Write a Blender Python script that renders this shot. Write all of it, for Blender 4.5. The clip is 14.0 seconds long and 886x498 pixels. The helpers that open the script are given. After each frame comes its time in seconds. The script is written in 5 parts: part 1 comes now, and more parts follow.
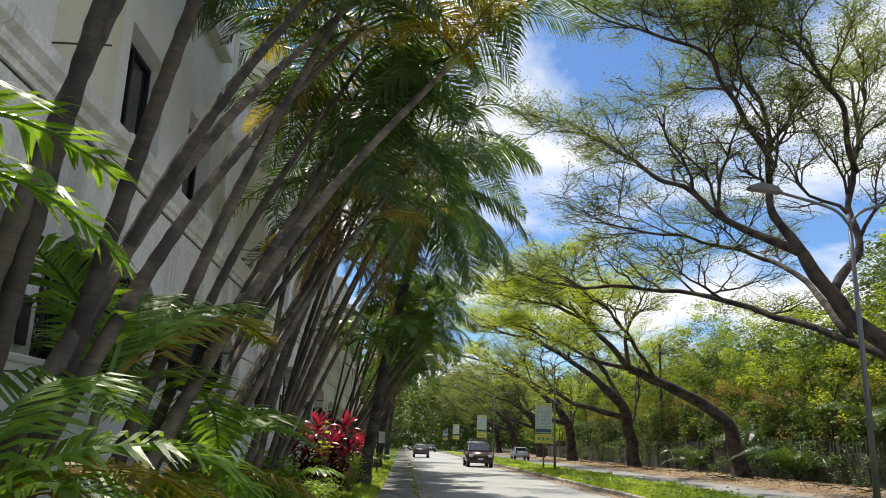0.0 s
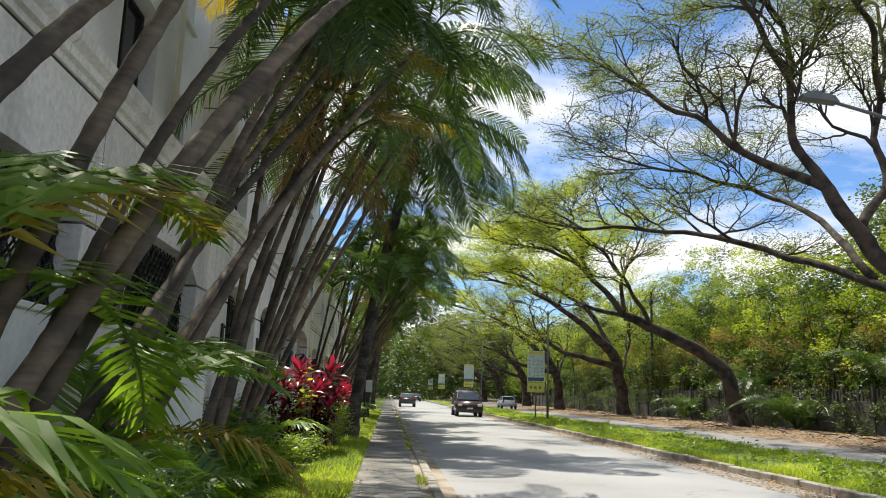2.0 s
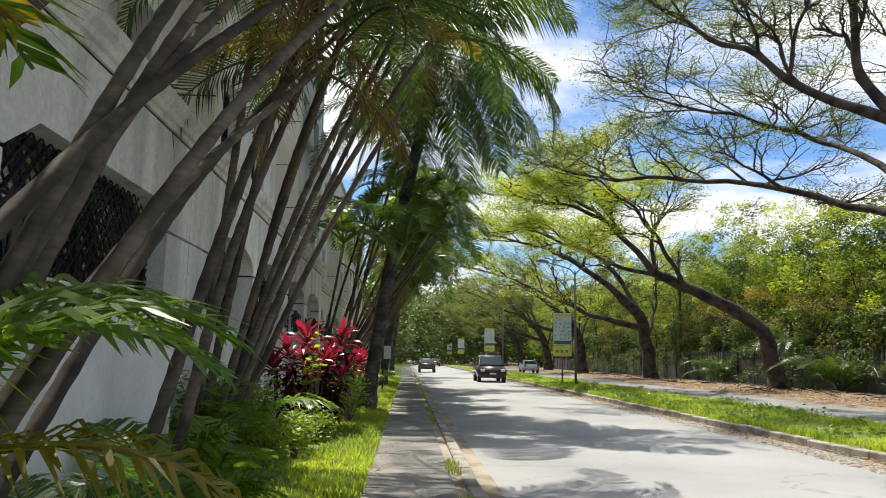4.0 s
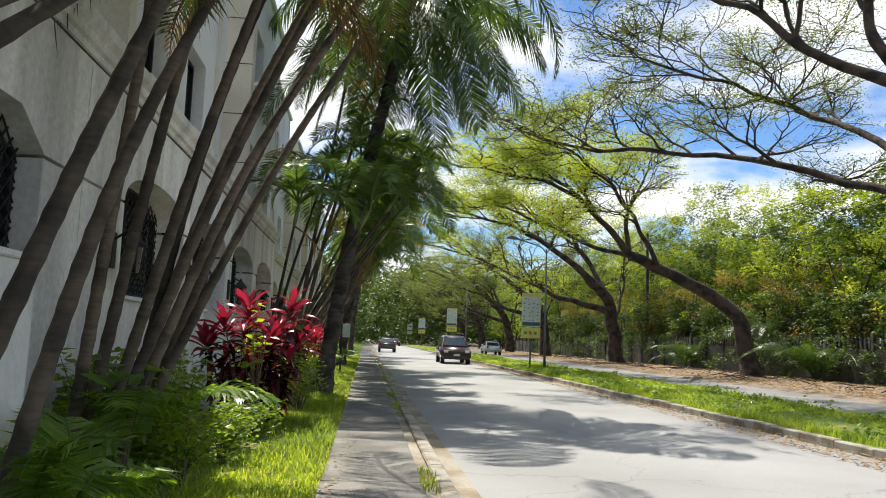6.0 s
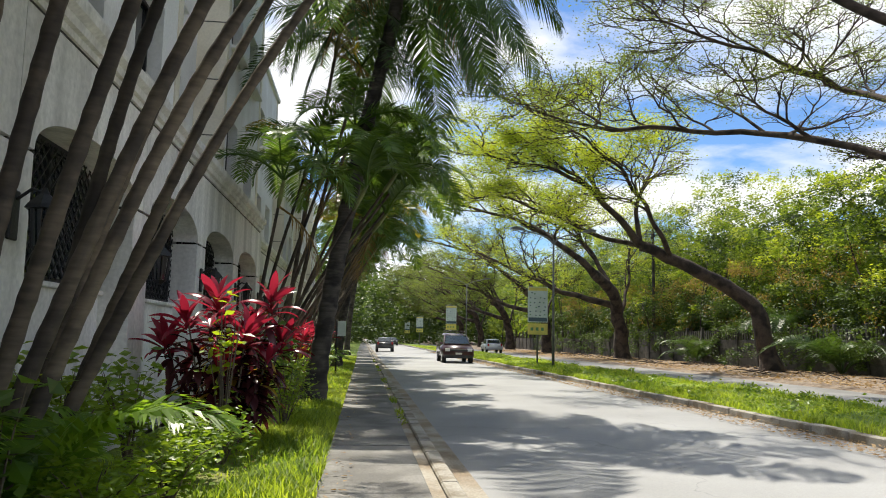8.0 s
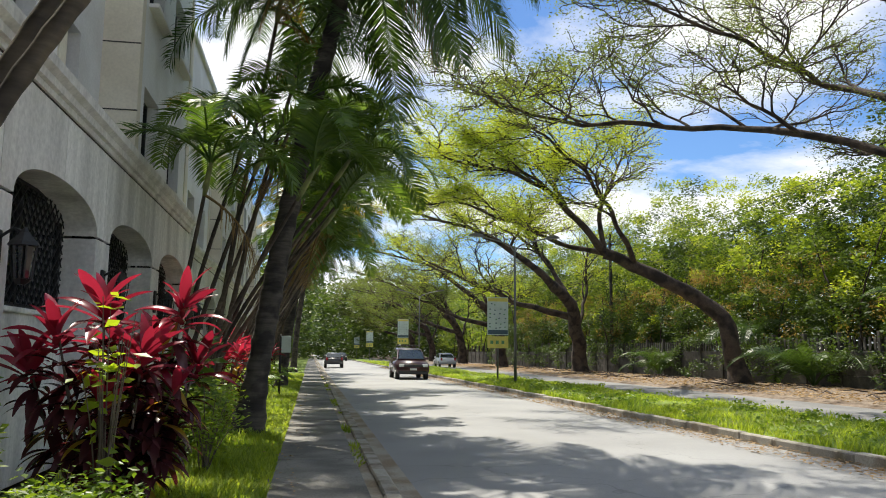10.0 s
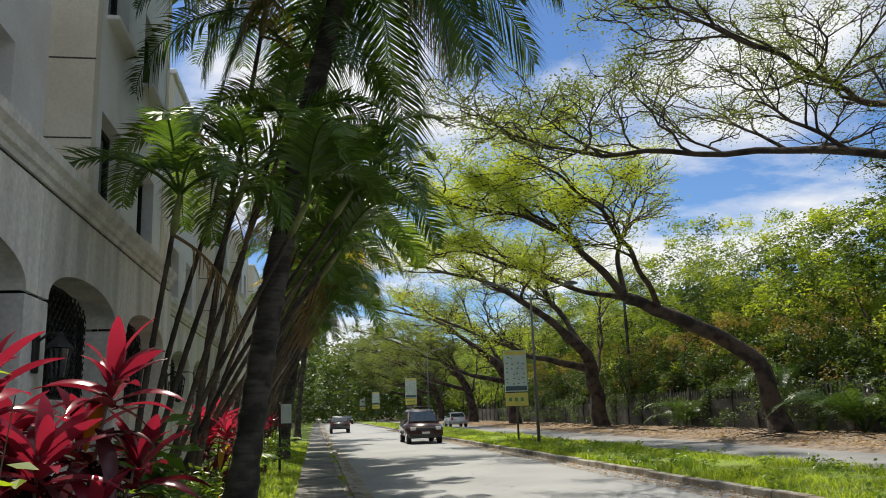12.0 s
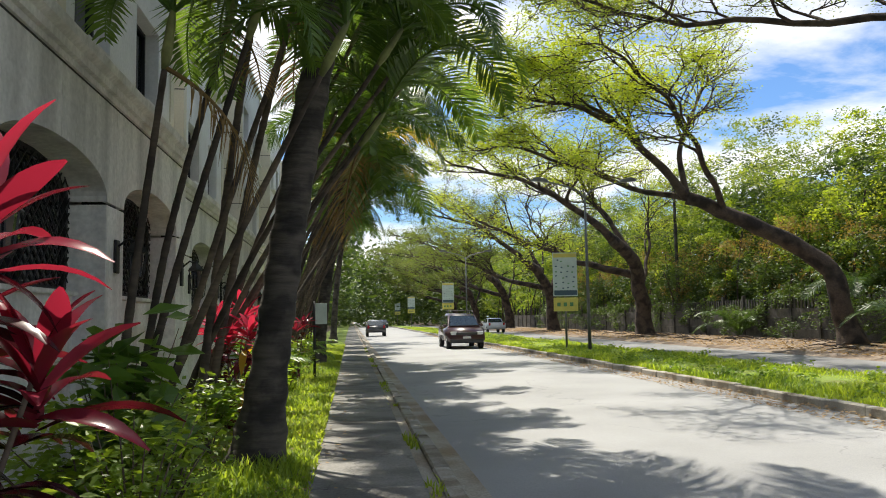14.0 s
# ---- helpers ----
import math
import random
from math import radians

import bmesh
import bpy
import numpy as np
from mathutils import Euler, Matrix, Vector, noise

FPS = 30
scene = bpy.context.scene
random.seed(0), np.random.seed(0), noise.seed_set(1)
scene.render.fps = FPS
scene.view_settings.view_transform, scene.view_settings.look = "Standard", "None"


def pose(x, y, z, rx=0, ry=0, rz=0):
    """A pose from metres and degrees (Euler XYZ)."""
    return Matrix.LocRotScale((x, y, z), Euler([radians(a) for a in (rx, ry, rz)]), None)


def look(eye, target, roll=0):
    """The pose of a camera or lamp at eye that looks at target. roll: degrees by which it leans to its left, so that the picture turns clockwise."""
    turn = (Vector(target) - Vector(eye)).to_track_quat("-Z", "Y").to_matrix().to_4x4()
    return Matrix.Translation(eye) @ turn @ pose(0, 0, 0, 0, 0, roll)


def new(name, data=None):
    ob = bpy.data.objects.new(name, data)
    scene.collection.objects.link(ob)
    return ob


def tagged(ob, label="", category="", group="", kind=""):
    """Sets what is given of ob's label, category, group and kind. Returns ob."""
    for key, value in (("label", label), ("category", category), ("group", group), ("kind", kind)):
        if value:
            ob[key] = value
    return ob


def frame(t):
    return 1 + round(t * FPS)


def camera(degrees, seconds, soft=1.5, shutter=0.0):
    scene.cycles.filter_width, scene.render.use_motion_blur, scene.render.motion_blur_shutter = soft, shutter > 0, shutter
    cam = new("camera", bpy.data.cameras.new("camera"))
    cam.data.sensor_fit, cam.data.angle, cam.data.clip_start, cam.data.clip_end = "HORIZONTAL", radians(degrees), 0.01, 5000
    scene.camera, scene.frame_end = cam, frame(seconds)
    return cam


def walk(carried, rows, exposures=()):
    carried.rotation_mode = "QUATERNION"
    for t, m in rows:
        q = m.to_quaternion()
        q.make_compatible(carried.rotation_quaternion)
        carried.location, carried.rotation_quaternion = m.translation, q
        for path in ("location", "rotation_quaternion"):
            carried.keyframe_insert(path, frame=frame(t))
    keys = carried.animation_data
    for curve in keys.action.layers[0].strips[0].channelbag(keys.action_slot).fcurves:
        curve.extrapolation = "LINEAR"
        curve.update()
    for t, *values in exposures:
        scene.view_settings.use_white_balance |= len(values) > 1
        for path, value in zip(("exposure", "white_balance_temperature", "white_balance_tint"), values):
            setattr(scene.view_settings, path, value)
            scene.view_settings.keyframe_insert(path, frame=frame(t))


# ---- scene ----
cam = camera(59.4, 14.0, soft=1.0)
PATH = [
    (0, pose(-0.154, 0.207, 1.491, 104.1, -1.77, -2.8)),
    (0.5, pose(-0.201, 0.863, 1.491, 102.64, -1.77, -3.78)),
    (1, pose(-0.29, 1.451, 1.477, 101.68, -1.86, -4.32)),
    (1.5, pose(-0.323, 2.002, 1.474, 100.96, -1.89, -4.47)),
    (2, pose(-0.344, 2.583, 1.462, 100.58, -1.63, -3.99)),
    (2.5, pose(-0.385, 3.122, 1.469, 100.1, -1.21, -3.31)),
    (3, pose(-0.329, 3.745, 1.481, 99.44, -0.66, -2.13)),
    (5.5, pose(-0.459, 6.881, 1.516, 96.67, -1.7, -4.8)),
    (6, pose(-0.432, 7.453, 1.502, 96.63, -1.96, -5.64)),
    (6.5, pose(-0.464, 8.024, 1.478, 96.44, -2.05, -6.08)),
    (7, pose(-0.454, 8.691, 1.451, 96.35, -1.86, -5.97)),
    (7.5, pose(-0.449, 9.253, 1.444, 96.41, -1.26, -5.71)),
    (10, pose(-0.422, 12.362, 1.471, 97.63, -0.42, -9.58)),
    (10.5, pose(-0.354, 12.947, 1.504, 99.16, -0.67, -12.96)),
    (11, pose(-0.364, 13.42, 1.578, 104.14, -0.51, -15.12)),
    (11.5, pose(-0.353, 14.023, 1.615, 106.58, 0.98, -12.45)),
    (12, pose(-0.378, 14.838, 1.619, 101.78, 2.09, -9.1)),
    (12.5, pose(-0.341, 15.499, 1.58, 98.51, 1.96, -5.68)),
    (13, pose(-0.41, 16.087, 1.554, 95.93, 1.53, -4.31)),
    (13.5, pose(-0.379, 16.759, 1.541, 94.72, 1.38, -5.2)),
    (14, pose(-0.447, 17.403, 1.546, 95.06, 1.09, -6.73)),
]
walk(cam, PATH, [(0.0, 0.46), (1.0, 0.54), (7.5, 0.57), (10.0, 0.53), (10.6, 0.38), (11.2, 0.18), (11.6, 0.14), (12.4, 0.38), (13.2, 0.57), (14.0, 0.62)])

# ---- light ----
SUN = Vector((-1.45, 5.8, 10.3)).normalized()
elevation, azimuth = math.asin(SUN.z), math.atan2(SUN.x, SUN.y)


def make_world():
    w = bpy.data.worlds.new("daylight")
    scene.world = w
    w.use_nodes = True
    nt = w.node_tree
    nt.nodes.clear()
    n = nt.nodes.new
    out, bg, sky = n("ShaderNodeOutputWorld"), n("ShaderNodeBackground"), n("ShaderNodeTexSky")
    sky.sky_type, sky.sun_disc = "NISHITA", False
    sky.sun_elevation, sky.sun_rotation = elevation, azimuth
    sky.air_density, sky.dust_density, sky.ozone_density = 1.0, 0.3, 3.0
    co = n("ShaderNodeTexCoord")
    sep = n("ShaderNodeSeparateXYZ")
    nt.links.new(co.outputs["Generated"], sep.inputs[0])
    # project the sky's directions on a cloud deck
    up = n("ShaderNodeMath"); up.operation = "MAXIMUM"; up.inputs[1].default_value = 0.03
    nt.links.new(sep.outputs["Z"], up.inputs[0])
    add = n("ShaderNodeMath"); add.operation = "ADD"; add.inputs[1].default_value = 0.12
    nt.links.new(up.outputs[0], add.inputs[0])
    cx = n("ShaderNodeMath"); cx.operation = "DIVIDE"
    cy = n("ShaderNodeMath"); cy.operation = "DIVIDE"
    nt.links.new(sep.outputs["X"], cx.inputs[0]); nt.links.new(add.outputs[0], cx.inputs[1])
    nt.links.new(sep.outputs["Y"], cy.inputs[0]); nt.links.new(add.outputs[0], cy.inputs[1])
    com = n("ShaderNodeCombineXYZ")
    nt.links.new(cx.outputs[0], com.inputs[0]); nt.links.new(cy.outputs[0], com.inputs[1])
    big = n("ShaderNodeTexNoise")
    big.inputs["Scale"].default_value, big.inputs["Detail"].default_value, big.inputs["Roughness"].default_value = 1.15, 9.0, 0.56
    big.inputs["Distortion"].default_value = 0.25
    shift = n("ShaderNodeVectorMath"); shift.operation = "ADD"; shift.inputs[1].default_value = CLOUD_SHIFT
    nt.links.new(com.outputs[0], shift.inputs[0])
    nt.links.new(shift.outputs[0], big.inputs["Vector"])
    ramp = n("ShaderNodeValToRGB")
    ramp.color_ramp.elements[0].position, ramp.color_ramp.elements[1].position = 0.44, 0.58
    nt.links.new(big.outputs["Fac"], ramp.inputs[0])
    mix = n("ShaderNodeMix"); mix.data_type = "RGBA"
    tint = n("ShaderNodeMix"); tint.data_type = "RGBA"; tint.blend_type = "MULTIPLY"; tint.inputs[0].default_value = 1.0
    tint.inputs[7].default_value = SKY_TINT
    nt.links.new(sky.outputs[0], tint.inputs[6])
    nt.links.new(tint.outputs[2], mix.inputs[6])
    mix.inputs[7].default_value = CLOUD
    nt.links.new(ramp.outputs[0], mix.inputs[0])
    nt.links.new(mix.outputs[2], bg.inputs["Color"])
    bg.inputs["Strength"].default_value = SKY_STRENGTH
    nt.links.new(bg.outputs[0], out.inputs["Surface"])


CLOUD_SHIFT = (3.1, 1.7, 0.0)
SKY_TINT = (0.62, 0.80, 1.0, 1)
CLOUD = (7.8, 7.9, 8.1, 1)
SKY_STRENGTH = 0.1
make_world()
sun = new("sun", bpy.data.lights.new("sun", "SUN"))
sun.data.energy, sun.data.angle, sun.data.color = 5.0, radians(0.53), (1.0, 0.93, 0.79)
sun.matrix_world = look((0, 0, 0), -SUN)
scene.view_settings.exposure = 0.45


# ---- materials ----
def mat(name, color, rough=0.8, var=0.25, scale=3.0, fine=40.0, bump=0.3, depth=0.01, metal=0.0, second=None, split=(0.45, 0.6), random_=0.0, spec=0.5, stretch=(1, 1, 1), stretch_fine=(1, 1, 1)):
    """A surface: base colour with stains at one scale, grain at a second, fine relief, and variation from piece to piece."""
    m = bpy.data.materials.new(name)
    m.use_nodes = True
    nt = m.node_tree
    n, link = nt.nodes.new, nt.links.new
    p = nt.nodes["Principled BSDF"]
    p.inputs["Roughness"].default_value, p.inputs["Metallic"].default_value = rough, metal
    p.inputs["Specular IOR Level"].default_value = spec
    co = n("ShaderNodeTexCoord")
    a = n("ShaderNodeTexNoise"); a.inputs["Scale"].default_value = scale; a.inputs["Detail"].default_value = 6
    b = n("ShaderNodeTexNoise"); b.inputs["Scale"].default_value = fine; b.inputs["Detail"].default_value = 4
    geo = n("ShaderNodeNewGeometry")
    for tex, by in ((a, stretch), (b, stretch_fine)):
        mul_ = n("ShaderNodeVectorMath"); mul_.operation = "MULTIPLY"; mul_.inputs[1].default_value = by
        link(geo.outputs["Position"], mul_.inputs[0]); link(mul_.outputs[0], tex.inputs["Vector"])
    base = n("ShaderNodeMix"); base.data_type = "RGBA"
    c2 = second or tuple(c * (1 - var * 1.3) for c in color)
    base.inputs[6].default_value, base.inputs[7].default_value = (*color, 1), (*c2, 1)
    r = n("ShaderNodeValToRGB"); r.color_ramp.elements[0].position, r.color_ramp.elements[1].position = split
    link(a.outputs["Fac"], r.inputs[0]); link(r.outputs[0], base.inputs[0])
    grain = n("ShaderNodeMapRange"); grain.inputs[1].default_value, grain.inputs[2].default_value = 0.3, 0.7
    grain.inputs[3].default_value, grain.inputs[4].default_value = 1 - var * 0.7, 1 + var * 0.5
    link(b.outputs["Fac"], grain.inputs[0])
    hsv = n("ShaderNodeHueSaturation")
    link(base.outputs[2], hsv.inputs["Color"])
    if random_:
        info = n("ShaderNodeObjectInfo")
        rr = n("ShaderNodeMapRange"); rr.inputs[3].default_value, rr.inputs[4].default_value = 1 - random_, 1 + random_
        link(info.outputs["Random"], rr.inputs[0])
        mul = n("ShaderNodeMath"); mul.operation = "MULTIPLY"
        link(rr.outputs[0], mul.inputs[0]); link(grain.outputs[0], mul.inputs[1]); link(mul.outputs[0], hsv.inputs["Value"])
    else:
        link(grain.outputs[0], hsv.inputs["Value"])
    link(hsv.outputs[0], p.inputs["Base Color"])
    if bump:
        bp = n("ShaderNodeBump"); bp.inputs["Strength"].default_value, bp.inputs["Distance"].default_value = bump, depth
        link(b.outputs["Fac"], bp.inputs["Height"]); link(bp.outputs[0], p.inputs["Normal"])
    return m


def leaf_mat(name, dark, light, glow=0.45, rough=0.45, island=True, through_color=None):
    """Leaves: colour varies from leaf to leaf, and light comes through."""
    m = bpy.data.materials.new(name)
    m.use_nodes = True
    nt = m.node_tree
    n, link = nt.nodes.new, nt.links.new
    p = nt.nodes["Principled BSDF"]
    p.inputs["Roughness"].default_value = rough
    geo, info = n("ShaderNodeNewGeometry"), n("ShaderNodeObjectInfo")
    patch = n("ShaderNodeTexNoise"); patch.inputs["Scale"].default_value = 0.45; patch.inputs["Detail"].default_value = 3
    link(geo.outputs["Position"], patch.inputs["Vector"])
    add = n("ShaderNodeMath"); add.operation = "MULTIPLY_ADD"; add.inputs[1].default_value = 0.5
    link((geo if island else info).outputs["Random Per Island" if island else "Random"], add.inputs[0])
    pm = n("ShaderNodeMapRange"); pm.inputs[1].default_value, pm.inputs[2].default_value = 0.35, 0.65; pm.inputs[4].default_value = 0.55
    link(patch.outputs["Fac"], pm.inputs[0]); link(pm.outputs[0], add.inputs[2])
    mix = n("ShaderNodeMix"); mix.data_type = "RGBA"
    mix.inputs[6].default_value, mix.inputs[7].default_value = (*dark, 1), (*light, 1)
    link(add.outputs[0], mix.inputs[0]); link(mix.outputs[2], p.inputs["Base Color"])
    t = n("ShaderNodeBsdfTranslucent")
    gain = n("ShaderNodeMix"); gain.data_type = "RGBA"; gain.blend_type = "MULTIPLY"; gain.inputs[0].default_value = 1.0
    gain.inputs[7].default_value = (*(through_color or (2.2, 2.0, 0.9)), 1)
    link(mix.outputs[2], gain.inputs[6]); link(gain.outputs[2], t.inputs["Color"])
    sh = n("ShaderNodeMixShader"); sh.inputs[0].default_value = glow
    link(p.outputs[0], sh.inputs[1]); link(t.outputs[0], sh.inputs[2])
    link(sh.outputs[0], nt.nodes["Material Output"].inputs["Surface"])
    return m


def glass_mat(name, color, rough=0.05):
    m = mat(name, color, rough, var=0.1, bump=0.0, spec=0.8)
    return m


M_ASPHALT = mat("worn_asphalt", (0.325, 0.33, 0.338), 0.85, 0.16, 0.35, 60, 0.5, 0.006, second=(0.25, 0.253, 0.258), split=(0.35, 0.7))
M_ASPHALT2 = mat("far_asphalt", (0.22, 0.22, 0.22), 0.85, 0.2, 0.5, 50, 0.4, 0.006)
M_WALK = mat("pavement_concrete", (0.235, 0.228, 0.215), 0.9, 0.32, 1.2, 40, 0.7, 0.006, random_=0.10)
M_KERB = mat("kerb_concrete", (0.36, 0.34, 0.30), 0.9, 0.3, 2.5, 45, 0.6, 0.008, random_=0.15, second=(0.20, 0.17, 0.13))
M_GUTTER = mat("gutter", (0.36, 0.33, 0.28), 0.9, 0.35, 1.1, 40, 0.6, 0.01, second=(0.24, 0.185, 0.125), split=(0.42, 0.6))
M_SOIL = mat("soil", (0.13, 0.10, 0.065), 0.95, 0.4, 0.8, 14, 0.8, 0.03, second=(0.07, 0.055, 0.035))
M_LITTER = mat("dry_leaf_litter", (0.24, 0.19, 0.145), 0.95, 0.5, 1.0, 12, 0.8, 0.03, second=(0.12, 0.085, 0.06))
M_TURF = mat("turf", (0.18, 0.26, 0.035), 0.95, 0.4, 0.7, 20, 0.8, 0.03, second=(0.20, 0.17, 0.06), split=(0.5, 0.75))
M_PLASTER = mat("painted_plaster", (0.84, 0.825, 0.79), 0.85, 0.2, 0.9, 18, 0.4, 0.006, second=(0.48, 0.47, 0.445), split=(0.42, 0.74), random_=0.08, stretch=(2.2, 2.2, 0.25))
M_WHITE = mat("white_paint", (0.80, 0.80, 0.78), 0.8, 0.10, 0.6, 25, 0.2, 0.004, second=(0.68, 0.67, 0.64))
M_CREAM = mat("cream_paint", (0.74, 0.69, 0.56), 0.8, 0.10, 0.6, 25, 0.2, 0.004, second=(0.64, 0.59, 0.47))
M_JOINT_SHADE = mat("dark_joint_and_shade_line", (0.06, 0.055, 0.05), 0.95, 0.2)
M_DARK = mat("dark_metal", (0.03, 0.03, 0.032), 0.5, 0.2, metal=0.4)
M_GLASS = glass_mat("window_glass", (0.02, 0.025, 0.03))
M_BARK = mat("rain_tree_bark", (0.078, 0.056, 0.043), 0.95, 0.4, 2.0, 16, 1.0, 0.03, second=(0.024, 0.018, 0.015))
M_PALMBARK = mat("palm_bark", (0.075, 0.064, 0.052), 0.95, 0.6, 3.0, 7, 1.0, 0.02, second=(0.028, 0.024, 0.020), stretch_fine=(0.5, 0.5, 2.6))
M_STEM = mat("ringed_palm_stem", (0.105, 0.080, 0.055), 0.8, 0.5, 3.0, 8, 0.5, 0.006, second=(0.045, 0.034, 0.025), random_=0.5, stretch_fine=(0.6, 0.6, 3.2))
M_CROWNSHAFT = mat("green_crownshaft", (0.20, 0.22, 0.07), 0.6, 0.25, 3.0, 20, 0.2, 0.004)
M_FENCE = mat("fence_concrete", (0.085, 0.078, 0.066), 0.95, 0.4, 1.2, 20, 0.6, 0.01, second=(0.035, 0.032, 0.028), random_=0.3)
M_GALV = mat("painted_steel", (0.14, 0.145, 0.15), 0.5, 0.15, metal=0.4)
M_FROND = leaf_mat("palm_frond", (0.014, 0.042, 0.012), (0.075, 0.13, 0.026), 0.36, 0.4)
M_LUSH = leaf_mat("lush_frond", (0.028, 0.070, 0.016), (0.12, 0.20, 0.035), 0.42, 0.32)
M_FRONDY = leaf_mat("yellowing_frond", (0.14, 0.14, 0.02), (0.30, 0.22, 0.03), 0.45, 0.45)
M_FRONDB = leaf_mat("dry_frond", (0.12, 0.075, 0.03), (0.22, 0.14, 0.05), 0.3, 0.7)
M_RAIN = leaf_mat("rain_tree_leaf", (0.10, 0.17, 0.018), (0.36, 0.43, 0.04), 0.5, 0.55)
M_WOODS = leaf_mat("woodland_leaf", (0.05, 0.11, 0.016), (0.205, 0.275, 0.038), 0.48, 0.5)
# darker copy of the woodland leaf; deep in the woods its colour carries shade
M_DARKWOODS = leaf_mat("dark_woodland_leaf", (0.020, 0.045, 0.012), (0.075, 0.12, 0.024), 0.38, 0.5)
M_VINE = leaf_mat("dry_creeper_leaf", (0.10, 0.07, 0.03), (0.26, 0.20, 0.06), 0.4, 0.6)
M_SPARSE = leaf_mat("sparse_rain_tree_leaf", (0.055, 0.085, 0.02), (0.15, 0.20, 0.035), 0.5, 0.55)
M_LIMEWOODS = leaf_mat("lime_woodland_leaf", (0.13, 0.21, 0.02), (0.34, 0.40, 0.055), 0.5, 0.5)
M_GLOSSY = leaf_mat("glossy_young_frond", (0.04, 0.10, 0.013), (0.18, 0.30, 0.035), 0.46, 0.36)
M_SHRUB = leaf_mat("shrub_leaf", (0.05, 0.11, 0.014), (0.21, 0.30, 0.035), 0.48, 0.4)
M_GRASS = leaf_mat("grass_blade", (0.085, 0.16, 0.022), (0.34, 0.42, 0.06), 0.5, 0.55)
M_RED = leaf_mat("red_cordyline_leaf", (0.085, 0.008, 0.018), (0.56, 0.055, 0.11), 0.34, 0.2, island=False, through_color=(1.5, 0.8, 0.9))
M_PURPLE = leaf_mat("purple_cordyline_leaf", (0.030, 0.010, 0.016), (0.16, 0.05, 0.06), 0.3, 0.25, island=False, through_color=(1.6, 0.8, 0.8))


def crack(m, scale, width, dark):
    """Wandering cracks through a paved surface."""
    nt = m.node_tree
    n, link = nt.nodes.new, nt.links.new
    p = nt.nodes["Principled BSDF"]
    src = p.inputs["Base Color"].links[0].from_socket
    geo = n("ShaderNodeNewGeometry")
    wob = n("ShaderNodeTexNoise"); wob.inputs["Scale"].default_value = 1.3; wob.inputs["Detail"].default_value = 5
    link(geo.outputs["Position"], wob.inputs["Vector"])
    add = n("ShaderNodeVectorMath"); add.operation = "MULTIPLY_ADD"; add.inputs[1].default_value = (1.6, 1.6, 0)
    link(wob.outputs["Color"], add.inputs[0]); link(geo.outputs["Position"], add.inputs[2])
    vor = n("ShaderNodeTexVoronoi"); vor.feature = "DISTANCE_TO_EDGE"; vor.inputs["Scale"].default_value = scale
    link(add.outputs[0], vor.inputs["Vector"])
    mr = n("ShaderNodeMapRange"); mr.inputs[1].default_value, mr.inputs[2].default_value = 0, width
    mr.inputs[3].default_value, mr.inputs[4].default_value = dark, 1.0
    link(vor.outputs["Distance"], mr.inputs[0])
    mul = n("ShaderNodeMix"); mul.data_type = "RGBA"; mul.blend_type = "MULTIPLY"; mul.inputs[0].default_value = 1.0
    link(src, mul.inputs[6]); link(mr.outputs[0], mul.inputs[7]); link(mul.outputs[2], p.inputs["Base Color"])


crack(M_ASPHALT, 0.22, 0.0045, 0.72)
crack(M_WALK, 0.5, 0.006, 0.6)


# ---- mesh tools ----
def fast_mesh(name, verts, faces, material, smooth=False):
    me = bpy.data.meshes.new(name)
    verts = np.asarray(verts, dtype=np.float32)
    if isinstance(faces, np.ndarray):
        k = faces.shape[1]
        me.vertices.add(len(verts)); me.vertices.foreach_set("co", verts.ravel())
        me.loops.add(faces.size); me.loops.foreach_set("vertex_index", faces.astype(np.int32).ravel())
        me.polygons.add(len(faces))
        me.polygons.foreach_set("loop_start", np.arange(0, faces.size, k, dtype=np.int32))
        me.update(calc_edges=True)
    else:
        me.from_pydata(verts.tolist(), [], faces)
        me.update()
    me.polygons.foreach_set("use_smooth", [smooth] * len(me.polygons))
    if material:
        me.materials.append(material)
    return me


